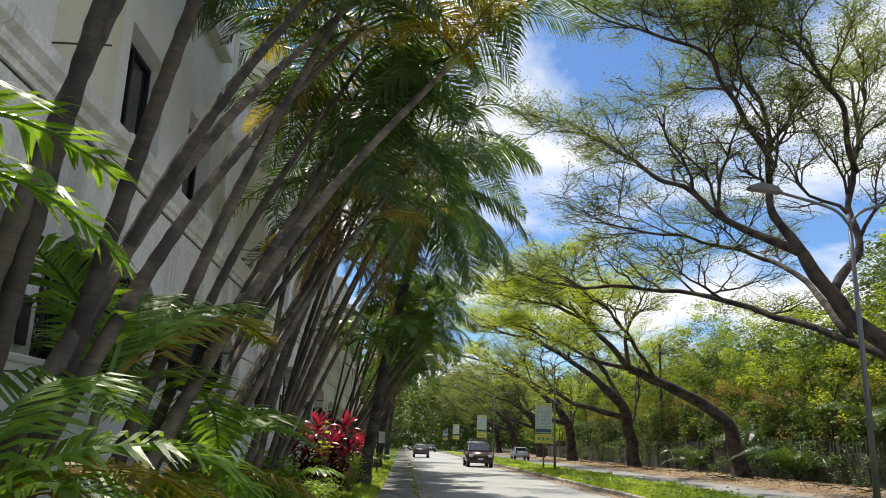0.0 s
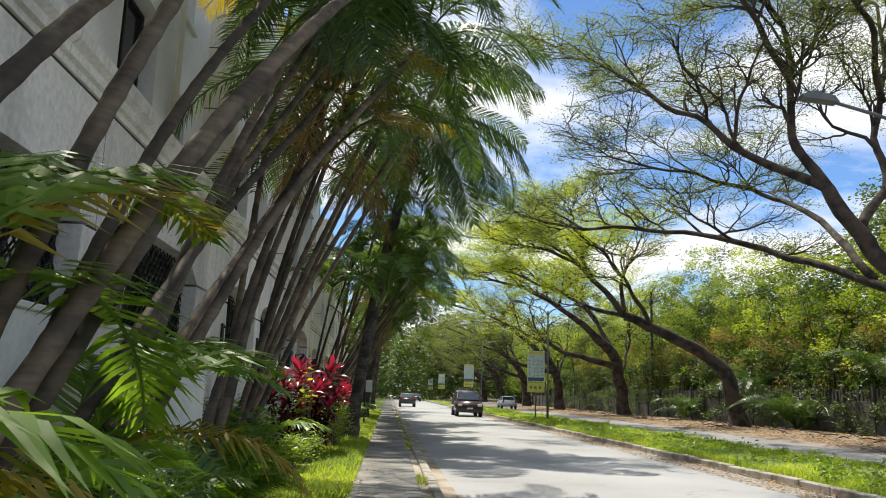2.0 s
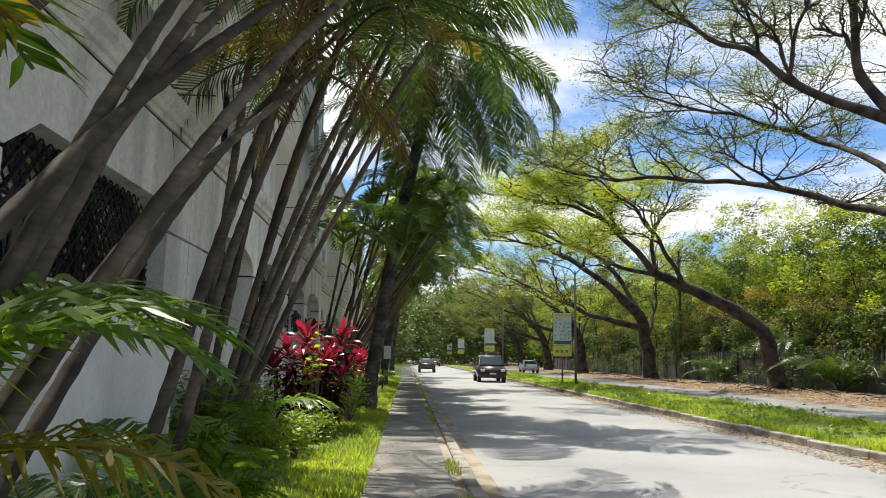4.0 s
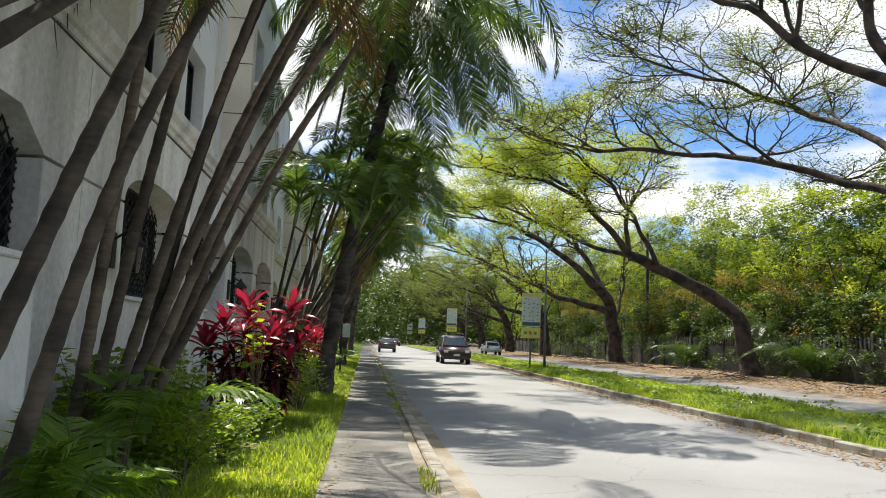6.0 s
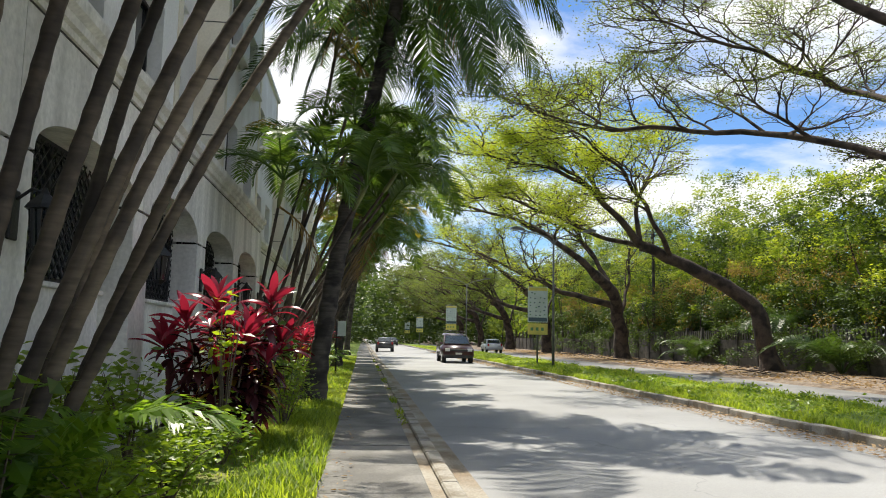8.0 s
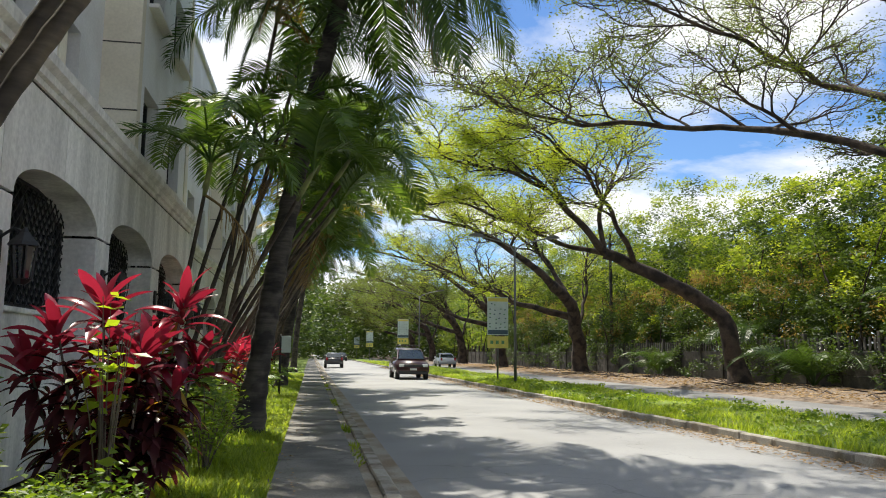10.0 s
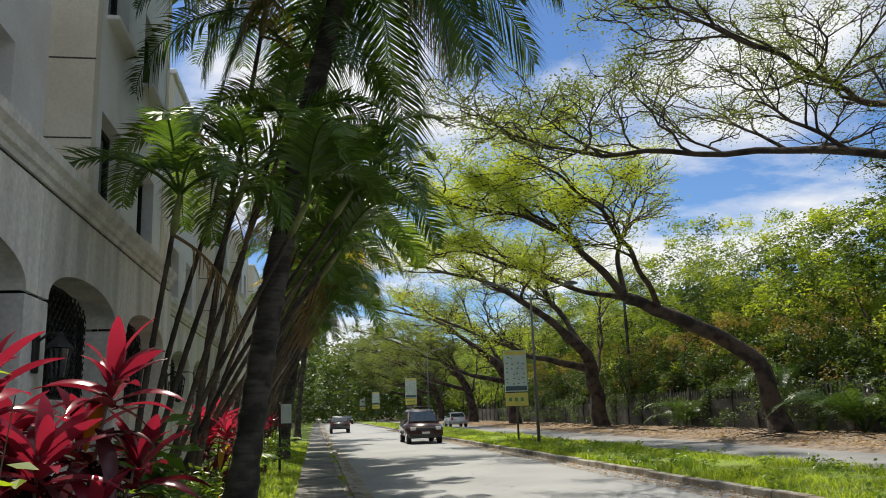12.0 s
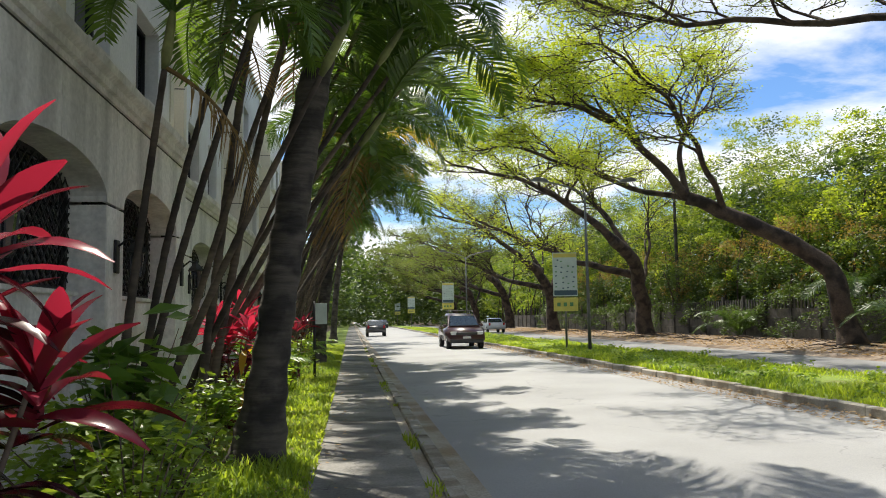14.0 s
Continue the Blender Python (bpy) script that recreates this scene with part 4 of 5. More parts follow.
wr = np.random.default_rng(5)
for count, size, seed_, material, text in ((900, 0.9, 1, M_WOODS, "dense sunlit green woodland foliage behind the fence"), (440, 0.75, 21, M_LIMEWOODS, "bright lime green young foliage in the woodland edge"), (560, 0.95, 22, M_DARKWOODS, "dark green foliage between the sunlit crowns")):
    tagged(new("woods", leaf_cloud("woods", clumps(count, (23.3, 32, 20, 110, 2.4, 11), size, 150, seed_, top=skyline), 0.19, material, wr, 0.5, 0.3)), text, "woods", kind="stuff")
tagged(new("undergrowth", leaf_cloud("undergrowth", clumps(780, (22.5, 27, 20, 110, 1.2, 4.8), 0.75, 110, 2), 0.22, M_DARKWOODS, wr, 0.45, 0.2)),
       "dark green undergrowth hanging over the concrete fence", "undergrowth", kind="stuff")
tagged(new("woods", leaf_cloud("woods", clumps(420, (31, 36, 30, 52, 6, 15.5), 1.3, 85, 9), 0.34, M_DARKWOODS, wr, 0.5, 0.3)),
       "taller dark green tree crowns behind the woodland edge", "woods", kind="stuff")
# backing that closes the sky gaps, deep shade put into its leaf colour
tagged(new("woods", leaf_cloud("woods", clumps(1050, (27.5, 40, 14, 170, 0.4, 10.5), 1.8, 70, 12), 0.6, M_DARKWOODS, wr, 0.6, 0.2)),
       "dark-leaved backing inside the woodland with shade put into its colour", "woods", kind="stuff")
tagged(new("woods", leaf_cloud("woods", clumps(520, (23.5, 33, 108, 170, 2.0, 11), 1.5, 75, 14, top=skyline), 0.42, M_WOODS, wr, 0.5, 0.3)),
       "sunlit woodland foliage further along the street", "woods", kind="stuff")
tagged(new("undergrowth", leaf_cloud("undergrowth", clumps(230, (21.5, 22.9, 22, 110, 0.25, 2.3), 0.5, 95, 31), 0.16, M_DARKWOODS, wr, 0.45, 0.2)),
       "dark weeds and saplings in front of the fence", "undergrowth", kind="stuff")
tagged(new("dry_creepers", leaf_cloud("dry_creepers", clumps(170, (22.6, 24.5, 24, 100, 2.2, 6.5), 0.7, 90, 15), 0.15, M_VINE, wr, 0.4, 0.1, 0.5)),
       "brown and yellow dry creepers hanging in the woodland edge", "creepers", kind="stuff")
tagged(new("far_woods", leaf_cloud("far_woods", clumps(2700, (-30, 60, 165, 300, 0.5, 17), 3.2, 55, 3), 0.95, M_DARKWOODS, wr, 0.5, 0.3)),
       "distant trees closing the end of the street", "woods", kind="stuff")
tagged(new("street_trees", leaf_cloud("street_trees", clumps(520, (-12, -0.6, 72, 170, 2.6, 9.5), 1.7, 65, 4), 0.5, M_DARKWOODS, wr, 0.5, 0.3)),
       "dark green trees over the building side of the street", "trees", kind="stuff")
s = Shape()
tr = random.Random(4)
for i in range(150):
    x, y = tr.uniform(23.2, 27), 20 + i * 0.85 + tr.uniform(-.4, .4)
    h, r0 = tr.uniform(3.5, 7.5), tr.uniform(0.04, 0.11)
    s.tube(curve_points([(x, y, -0.1), (x + tr.uniform(-.4, .4), y + tr.uniform(-.4, .4), h / 2), (x + tr.uniform(-.9, .9), y + tr.uniform(-.9, .9), h)], 6), [r0 * (1 - 0.1 * j) for j in range(7)], 5)
tagged(part("woodland_trunks", s, M_BARK, None, smooth=True), "thin dark trunks standing inside the woodland edge", "trunks", kind="stuff")

# concrete fence
fence = empty("fence", (22.6, 60, 0), "weathered grey precast concrete panel fence below the woods", "fence")
post_mesh = Shape().box(-0.09, 0.09, -0.09, 0.09, -0.1, 2.5, 0.015).mesh("post", M_FENCE)
slab_mesh = Shape().box(-0.03, 0.03, -1.15, 1.15, 0, 0.52, 0.008).mesh("slab", M_FENCE)
pale_mesh = Shape().extrude([(-0.07, 0.0), (0.07, 0.0), (0.07, 0.48), (0.0, 0.58), (-0.07, 0.48)], "x", -0.025, 0.025).mesh("pale", M_FENCE)
for i in range(44):
    y = 16 + i * 2.5
    place(part("post", post_mesh, None, fence), Matrix.Translation((22.6, y, 0)))
    for k in range(3):
        place(part("slab", slab_mesh, None, fence), Matrix.Translation((22.6, y + 1.25, 0.1 + k * 0.535)))
    if y < 80:
        for k in range(7):
            place(part("pale", pale_mesh, None, fence), Matrix.Translation((22.6, y + 0.3 + k * 0.315, 1.71)))

# ---- red cordylines ----
def blade(name, length, width, arch, material, fold=0.18):
    """One strap leaf along +x: arched, folded along its midrib, tapered at both ends."""
    s = Shape()
    n = 7
    p, rows = Vector((0, 0, 0)), []
    for i in range(n + 1):
        u = i / n
        w = width * 0.5 * max(0.06, math.sin(math.pi * (0.08 + 0.90 * u ** 0.85)) ** 0.8)
        rows.append((p.copy(), w))
        a = arch[0] + (arch[1] - arch[0]) * u ** 1.3
        p = p + Vector((math.cos(a), 0, math.sin(a))) * (length / n)
    for q, w in rows:
        s.v += [(q.x, -w, q.z + w * fold), (q.x, 0, q.z), (q.x, w, q.z + w * fold)]
    for i in range(n):
        k = i * 3
        s.f += [[k, k + 1, k + 4, k + 3], [k + 1, k + 2, k + 5, k + 4]]
    return fast_mesh(name, s.v, s.f, material, True)


RED = [blade("leaf", 0.38 + 0.05 * i, 0.10, (1.15 - 0.30 * i, 0.55 - 0.42 * i), M_RED, 0.35) for i in range(4)]
PURPLE = [blade("leaf", 0.40, 0.095, (0.45 - 0.3 * i, -0.45 - 0.3 * i), M_PURPLE, 0.35) for i in range(4)]
M_OLDLEAF = leaf_mat("yellow_old_leaf", (0.30, 0.17, 0.02), (0.45, 0.30, 0.03), 0.4, 0.45, island=False)
OLD = [blade("leaf", 0.4, 0.09, (-0.2, -1.2), M_OLDLEAF)]
M_CANE = mat("cordyline_cane", (0.16, 0.12, 0.09), 0.9, 0.3, 6, 40, 0.5, 0.006)


def cordyline(base, heads, seed, label, red=17, purple=50):
    r = random.Random(seed)
    t = empty("cordyline", base, label, "shrub", "red cordylines in the planting strip")
    b = Vector(base)
    for hx, hy, hz, sc in heads:
        top = b + Vector((hx, hy, hz))
        foot = b + Vector((hx * 0.35 + r.uniform(-.06, .06), hy * 0.35 + r.uniform(-.06, .06), -0.03))
        pts = curve_points([foot, foot.lerp(top, 0.5) + Vector((r.uniform(-.06, .06), r.uniform(-.06, .06), 0)), top], 10)
        part("cane", Shape().tube(pts, [0.016 - 0.0006 * i for i in range(11)], 6), M_CANE, t, smooth=True)
        for j in range(red if hz > 1.25 else 6):
            me = RED[min(3, int(j / red * 4))]
            o = part("leaf", me, None, t)
            o.matrix_basis = Matrix.Translation(top - Vector((0, 0, 0.014 * j))) @ Matrix.Rotation(j * 2.4 + r.uniform(-.2, .2), 4, "Z") @ Matrix.Rotation(r.uniform(-.15, .15), 4, "Y") @ Matrix.Rotation(r.uniform(-.5, .5), 4, "X") @ Matrix.Scale(sc * r.uniform(0.8, 1.15), 4)
        for j in range(purple):
            u = r.uniform(0.04, 0.72)
            q = pts[int(10 - 10 * u)]
            o = part("leaf", r.choice(PURPLE) if r.random() > 0.08 else OLD[0], None, t)
            o.matrix_basis = Matrix.Translation(q) @ Matrix.Rotation(j * 2.4 + r.uniform(-.3, .3), 4, "Z") @ Matrix.Rotation(r.uniform(-.2, .3), 4, "Y") @ Matrix.Scale(sc * r.uniform(0.8, 1.1), 4)
    return t


CL = "red cordyline shrub with crimson heads over dark purple leaves"
cordyline((-2.1, 19.8, 0.1), [(0.48, 0.2, 1.82, 1.05), (-0.15, -0.1, 1.78, 1.1), (-0.45, -0.35, 1.55, 1.0), (0.25, -0.35, 1.38, 1.0), (0.5, -0.2, 1.05, 0.95), (-0.2, 0.45, 1.5, 0.95),
                              (-0.75, -0.1, 1.3, 0.95), (0.1, 0.1, 1.2, 0.95), (-0.55, 0.35, 1.05, 0.9), (0.0, -0.6, 0.95, 0.9), (0.62, 0.35, 1.32, 0.95), (0.2, 0.6, 1.5, 0.95)], 1, CL)
cordyline((-2.1, 28.4, 0.1), [(0.2, 0.1, 1.55, 1.05), (-0.25, 0.2, 1.45, 1.05), (0.05, -0.4, 1.3, 1.0), (0.45, 0.3, 1.4, 1.0), (-0.3, 0.8, 1.5, 1.0), (0.35, -0.7, 1.35, 1.0)], 2, CL, 14, 14)
cordyline((-1.75, 36.0, 0.1), [(0.2, 0.1, 1.35, 1), (-0.25, 0.2, 1.2, 1), (0.05, -0.4, 1.25, 0.9)], 3, CL, 10, 8)


# ---- shrubs, ferns, grass ----
def shrub(base, size, n, seed, label, leaf=0.07, material=None, name="shrub"):
    r, g = random.Random(seed), np.random.default_rng(seed)
    t = empty(name, base, label, "shrub", "green shrubs in the planting strip")
    b = Vector(base)
    pts = []
    for i in range(14):
        a, q = r.uniform(0, 6.28), r.uniform(0.2, 1)
        tip = b + Vector((math.cos(a) * size[0] * q, math.sin(a) * size[1] * q, size[2] * r.uniform(0.55, 1.05)))
        cv = curve_points([b + Vector((r.uniform(-.05, .05), r.uniform(-.05, .05), -0.02)), b.lerp(tip, 0.5) + Vector((0, 0, 0.1)), tip], 8)
        part("branch", Shape().tube(cv, [0.010 - 0.0009 * j for j in range(9)], 5, False), M_CANE, t, smooth=True)
        pts += [tuple(p) for p in cv[3:]]
    p = np.array(pts)
    c = p[g.integers(0, len(p), n)] + g.normal(0, 1, (n, 3)) * np.array([0.10, 0.10, 0.08])
    part("foliage", leaf_cloud("foliage", c, leaf, material or M_SHRUB, g, 0.5, 0.45), None, t)
    return t


SL = "leafy green shrub with small pointed leaves in the verge"
sr = random.Random(21)
shrub((-1.55, 21.6, 0.1), (0.4, 0.5, 0.95), 800, 1, SL)
shrub((-1.75, 23.2, 0.1), (0.4, 0.5, 0.85), 700, 2, SL)
for i, y in enumerate((15.0, 16.2, 17.4, 18.3)):
    shrub((-1.95 + sr.uniform(-.2, .15), y, 0.1), (0.42, 0.6, 0.46 + sr.uniform(-.1, .15)), 900, 30 + i, SL, 0.075)
for i, y in enumerate((22.6, 24.6, 26.4, 29.6, 31.6, 34, 37.5, 41, 45, 50)):
    shrub((-2.2 + sr.uniform(-.2, .4), y, 0.1), (0.6, 0.8, 0.9 + sr.uniform(-.2, .3)), 1000, 50 + i, SL, 0.10)
for i, y in enumerate((14.9, 16.4, 18.0)):
    shrub((-2.75 + sr.uniform(-.1, .15), y, 0.1), (0.4, 0.7, 0.95 + sr.uniform(-.25, .3)), 420, 130 + i, "dark green shrub crowding the foot of the wall", 0.13, M_SHRUB)
BROAD = leaf_mat("broad_green_leaf", (0.03, 0.08, 0.015), (0.10, 0.18, 0.03), 0.45, 0.35)
shrub((-2.0, 23.0, 0.1), (0.5, 0.7, 1.35), 220, 90, "broad-leaved green plant behind the cordyline", 0.27, BROAD, "broadleaf_plant")
shrub((-2.45, 14.4, 0.1), (0.4, 0.5, 1.1), 90, 91, "broad-leaved green plant under the palms", 0.25, BROAD, "broadleaf_plant")
LIME = leaf_mat("lime_leaf", (0.16, 0.26, 0.02), (0.30, 0.38, 0.03), 0.5, 0.4)
shrub((-2.0, 19.0, 0.1), (0.25, 0.25, 1.75), 60, 92, "lime green sapling growing through the cordyline", 0.15, LIME, "sapling")

shrub((-1.9, 31.2, 0.1), (0.4, 0.6, 0.95), 260, 93, "bright lime leafy plant at the edge of the verge", 0.22, LIME, "broadleaf_plant")


def young_palm(base, n, seed, scale, label="young feather palm sprouting at ground level", kinds=None):
    r = random.Random(seed)
    t = empty("young_palm", base, label, "palm", "young palms under the clumps")
    for j in range(n):
        me = r.choice(kinds) if kinds else r.choice(ARECA_Y) if r.random() < 0.12 else r.choice(YOUNG)
        attach_frond(t, me, Vector(base), j * 2.4 + r.uniform(-.3, .3), r.uniform(-0.05, 0.4), scale * r.uniform(0.75, 1.2), r.uniform(-.4, .4))
    return t


young_palm((-1.9, 7.0, 0.1), 7, 2, 0.7)
young_palm((-2.25, 9.4, 0.1), 8, 3, 0.7)
young_palm((-1.95, 10.9, 0.1), 9, 8, 0.72)
young_palm((-2.2, 12.2, 0.1), 7, 4, 0.8)
young_palm((-2.6, 15.2, 0.1), 8, 5, 0.9)
def stemmed_palm(x, y, h, fronds):
    t = empty("young_palm", (x, y, 0.1), "young feather palm with arching glossy fronds beside the pavement", "palm", "young palms under the clumps")
    hub = Vector((x + 0.1, y + 0.12, h))
    part("stem", Shape().tube(curve_points([(x, y, 0.0), (x + 0.03, y + 0.04, h * 0.5), tuple(hub)], 14), [0.045 - 0.001 * i for i in range(15)], 8), M_CROWNSHAFT, t, smooth=True)
    for az, tilt, sc, me in fronds:
        attach_frond(t, me, hub - Vector((0, 0, 0.04)), radians(az), tilt, sc, 0.1)


stemmed_palm(-2.3, 5.5, 1.75, ((68, -0.05, 1.3, YOUNG[1]), (78, -0.5, 1.25, YOUNG[2]), (98, 0.15, 1.1, YOUNG[1]), (55, 0.3, 0.95, ARECA_Y[0]), (250, 0.2, 1.0, YOUNG[0]), (130, -0.1, 0.9, YOUNG[2])))
stemmed_palm(-2.3, 3.6, 1.05, ((36, -0.35, 1.15, YOUNG[1]), (58, -0.15, 1.1, ARECA_Y[0]), (80, 0.1, 1.1, YOUNG[2]), (10, -0.5, 0.8, YOUNG[0])))
stemmed_palm(-2.4, 7.6, 1.0, ((40, 0.0, 1.1, YOUNG[1]), (70, 0.1, 1.2, YOUNG[2]), (20, -0.2, 0.9, ARECA_Y[1]), (110, 0.0, 1.0, YOUNG[0]), (5, 0.1, 0.9, YOUNG[2])))
stemmed_palm(-2.5, 2.2, 1.9, ((48, 0.05, 1.1, YOUNG[1]), (70, 0.2, 1.1, YOUNG[0]), (25, -0.1, 0.9, YOUNG[2]), (90, 0.0, 1.0, ARECA_Y[0])))


def grass(name, n, x0, x1, y0, y1, z, h, seed, label, power=1.0, keep=None):
    """Bent blades of grass, one to a root, thicker near the walk."""
    g = np.random.default_rng(seed)
    x = g.uniform(x0, x1, n)
    y = y0 + (y1 - y0) * g.uniform(0, 1, n) ** power
    if keep:
        k = keep(x, y, g); x, y = x[k], y[k]; n = len(x)
    a = g.uniform(0, 2 * np.pi, n)
    patch = 0.65 + 0.5 * np.sin(x * 2.3 + np.sin(y * 0.9) * 2) * np.sin(y * 1.3 + 1)
    hh = h * g.uniform(0.5, 1.3, n) * np.clip(patch, 0.45, 1.2)
    w = (0.006 + 0.00035 * (y - 10).clip(0, 60)) * g.uniform(0.7, 1.3, n)
    d = np.stack([np.cos(a), np.sin(a), np.zeros(n)], 1)
    sd = np.stack([-np.sin(a), np.cos(a), np.zeros(n)], 1) * w[:, None]
    root = np.stack([x, y, np.full(n, z)], 1)
    mid = root + d * hh[:, None] * 0.22 + np.array([0, 0, 1]) * hh[:, None] * 0.62
    tip = root + d * hh[:, None] * g.uniform(0.4, 0.85, n)[:, None] + np.array([0, 0, 1]) * hh[:, None]
    v = np.stack([root - sd, root + sd, mid + sd * 0.7, mid - sd * 0.7, tip], 1).reshape(-1, 3)
    i = np.arange(n)[:, None] * 5
    f = np.concatenate([i + np.array([0, 1, 2]), i + np.array([0, 2, 3]), i + np.array([3, 2, 4])])
    return tagged(new(name, fast_mesh(name, v, f, M_GRASS)), label, "grass", kind="stuff")


grass("grass", 52000, -2.0, -0.80, 10, 62, 0.085, 0.17, 1, "bright green uneven grass beside the pavement", 1.6, lambda x, y, g: x > -1.75 + 0.25 * np.sin(y * 0.8) + g.normal(0, 0.12, len(x)))
grass("grass", 9000, -3.1, -1.5, 2, 40, 0.085, 0.12, 4, "thin shaded grass under the palms", 1.2)
grass("grass", 120000, 7.1, 10.5, 12, 130, 0.14, 0.17, 2, "tall bright green grass on the median", 1.7)
g = np.random.default_rng(77)
n = 260
cy = 14 + 80 * g.uniform(0, 1, n) ** 1.5
c = np.repeat(np.stack([g.uniform(7.25, 10.3, n), cy, np.full(n, 0.27)], 1), 40, 0) + g.normal(0, 1, (n * 40, 3)) * np.array([0.11, 0.13, 0.06])
tagged(new("weeds", leaf_cloud("weeds", c, 0.10, M_SHRUB, g, 0.55, 0.3)), "leafy low weeds scattered through the median grass", "weeds", kind="stuff")
grass("weeds", 2600, 0.17, 0.34, 8, 60, 0.08, 0.10, 3, "weeds growing between pavement and kerb", 1.3, lambda x, y, g: np.sin(y * 1.7) + np.sin(y * 0.6) > 0.5)


def litter(name, n, x0, x1, y0, y1, z, size, seed, label, power=1.4):
    g = np.random.default_rng(seed)
    y = y0 + (y1 - y0) * g.uniform(0, 1, n) ** power
    c = np.stack([g.uniform(x0, x1, n), y, np.full(n, z) + g.uniform(0, 0.03, n)], 1)
    return tagged(new(name, leaf_cloud(name, c, size, M_DRY, g, 0.55, 0.8)), label, "leaf litter", kind="stuff")


M_DRY = leaf_mat("dry_leaf", (0.16, 0.09, 0.04), (0.42, 0.30, 0.17), 0.15, 0.8)
litter("fallen_leaves", 14000, 15.4, 22.3, 18, 110, 0.12, 0.16, 1, "dry brown leaves lying on the far verge")
litter("fallen_leaves", 9000, 6.2, 7.0, 12, 90, 0.025, 0.07, 2, "dry brown leaves along the median kerb")
litter("fallen_leaves", 1500, -2.4, -0.5, 9, 40, 0.115, 0.06, 3, "dry leaf scraps on pavement and verge")
s = Shape()
lr = random.Random(8)
for i in range(140):
    x, y, a = lr.uniform(17.5, 22.2), lr.uniform(26, 90), lr.uniform(0, 3.14)
    l = lr.uniform(0.4, 1.8)
    s.tube([(x, y, 0.13), (x + math.cos(a) * l * 0.5, y + math.sin(a) * l * 0.5, 0.17 + lr.uniform(0, .1)), (x + math.cos(a) * l, y + math.sin(a) * l, 0.13)], [0.03, 0.025, 0.01], 5)
tagged(part("fallen_branches", s, M_BARK, None), "dead branches lying in the leaf litter", "branches", kind="stuff")

# palms and creepers hanging at the fence
for k, (x, y, z, n, sc) in enumerate(((22.0, 44.6, 0.1, 14, 2.0), (22.9, 51.0, 2.2, 12, 1.7), (22.9, 38.2, 2.6, 12, 1.7), (22.0, 60.5, 0.1, 11, 1.5), (22.9, 34.2, 2.4, 12, 1.8))):
    young_palm((x, y, z), n, 100 + k, sc * 0.8, "bushy palm with hanging fronds against the fence", ARECA)


# ---- signs and lamps on the median ----
M_BOARD = mat("pale_board", (0.50, 0.58, 0.55), 0.6, 0.08, 2, 30, 0.05, 0.002)
M_YELLOW = mat("yellow_board", (0.62, 0.54, 0.12), 0.6, 0.1, 2, 30, 0.05, 0.002)
M_GREENB = mat("green_print", (0.10, 0.24, 0.10), 0.6, 0.1)
M_BLUEB = mat("dark_print", (0.05, 0.09, 0.12), 0.6, 0.1)


def sign(x, y, z0, w, h, seed, label, lower=True):
    r = random.Random(seed)
    t = empty("street_sign", (x + w / 2, y, 0.15), label, "sign", "banner signs on the median")
    part("post", Shape().tube([(x + w / 2, y + 0.06, 0.1), (x + w / 2, y + 0.06, z0 + h - 0.1)], 0.045, 8), M_GALV, t, smooth=True)
    b = part("board", Shape().box(x, x + w, y - 0.02, y + 0.02, z0 + 0.62, z0 + h, 0.006), M_BOARD, t)
    part("header", Shape().box(x + 0.02, x + w - 0.02, y - 0.028, y - 0.021, z0 + h - 0.2, z0 + h - 0.03), M_YELLOW, b, "yellow strip along the board's top")
    for i in range(22):
        u, v = x + 0.12 + (i % 4) * (w - 0.24) / 3.4 + r.uniform(-.05, .05), z0 + 0.95 + (i // 4) * 0.22 + r.uniform(-.05, .05)
        if v < z0 + h - 0.25:
            part("mark", Shape().box(u, u + 0.075, y - 0.027, y - 0.0215, v, v + 0.05), M_BLUEB if i % 3 else M_GREENB, b)
    part("band", Shape().box(x + 0.03, x + w - 0.03, y - 0.027, y - 0.0215, z0 + 0.66, z0 + 0.86), M_BLUEB, b)
    if lower:
        c = part("lower_board", Shape().box(x, x + w, y - 0.02, y + 0.02, z0, z0 + 0.56, 0.006), M_YELLOW, t, "yellow lower board")
        for i in range(3):
            part("mark", Shape().box(x + 0.14 + i * 0.27, x + 0.28 + i * 0.27, y - 0.027, y - 0.0215, z0 + 0.2, z0 + 0.36), M_GREENB, c)


SGL = "pale banner sign with yellow lower board on a steel post"
sign(7.85, 48.7, 1.72, 1.02, 2.42, 1, SGL)
sign(7.8, 87.5, 2.3, 1.05, 2.4, 2, SGL)
sign(7.8, 131, 2.3, 1.05, 2.4, 3, SGL)
sign(7.8, 165, 2.3, 1.05, 2.4, 4, SGL)


def street_lamp(x, y, h, label):
    t = empty("street_lamp", (x, y, 0.15), label, "street lamp", "street lamps on the median")
    part("base_plate", Shape().box(x - 0.18, x + 0.18, y - 0.18, y + 0.18, 0.13, 0.24, 0.02), M_KERB, t)
    part("pole", Shape().tube([(x, y, 0.2), (x, y, h * 0.5), (x, y, h)], [0.07, 0.055, 0.04], 10), M_GALV, t, smooth=True)
    for side in (-1, 1):
        a = part("arm", Shape().tube(curve_points([(x, y, h - 0.25), (x + side * 0.35, y, h + 0.1), (x + side * 1.5, y, h + 0.42)], 10), 0.032, 6), M_GALV, t, smooth=True)
        part("lamp_head", Shape().extrude([(x + side * 1.42, h + 0.38), (x + side * 1.5, h + 0.50), (x + side * 1.85, h + 0.58), (x + side * 2.1, h + 0.5), (x + side * 2.08, h + 0.44)], "y", y - 0.11, y + 0.11), M_GALV, a, "grey lamp head")


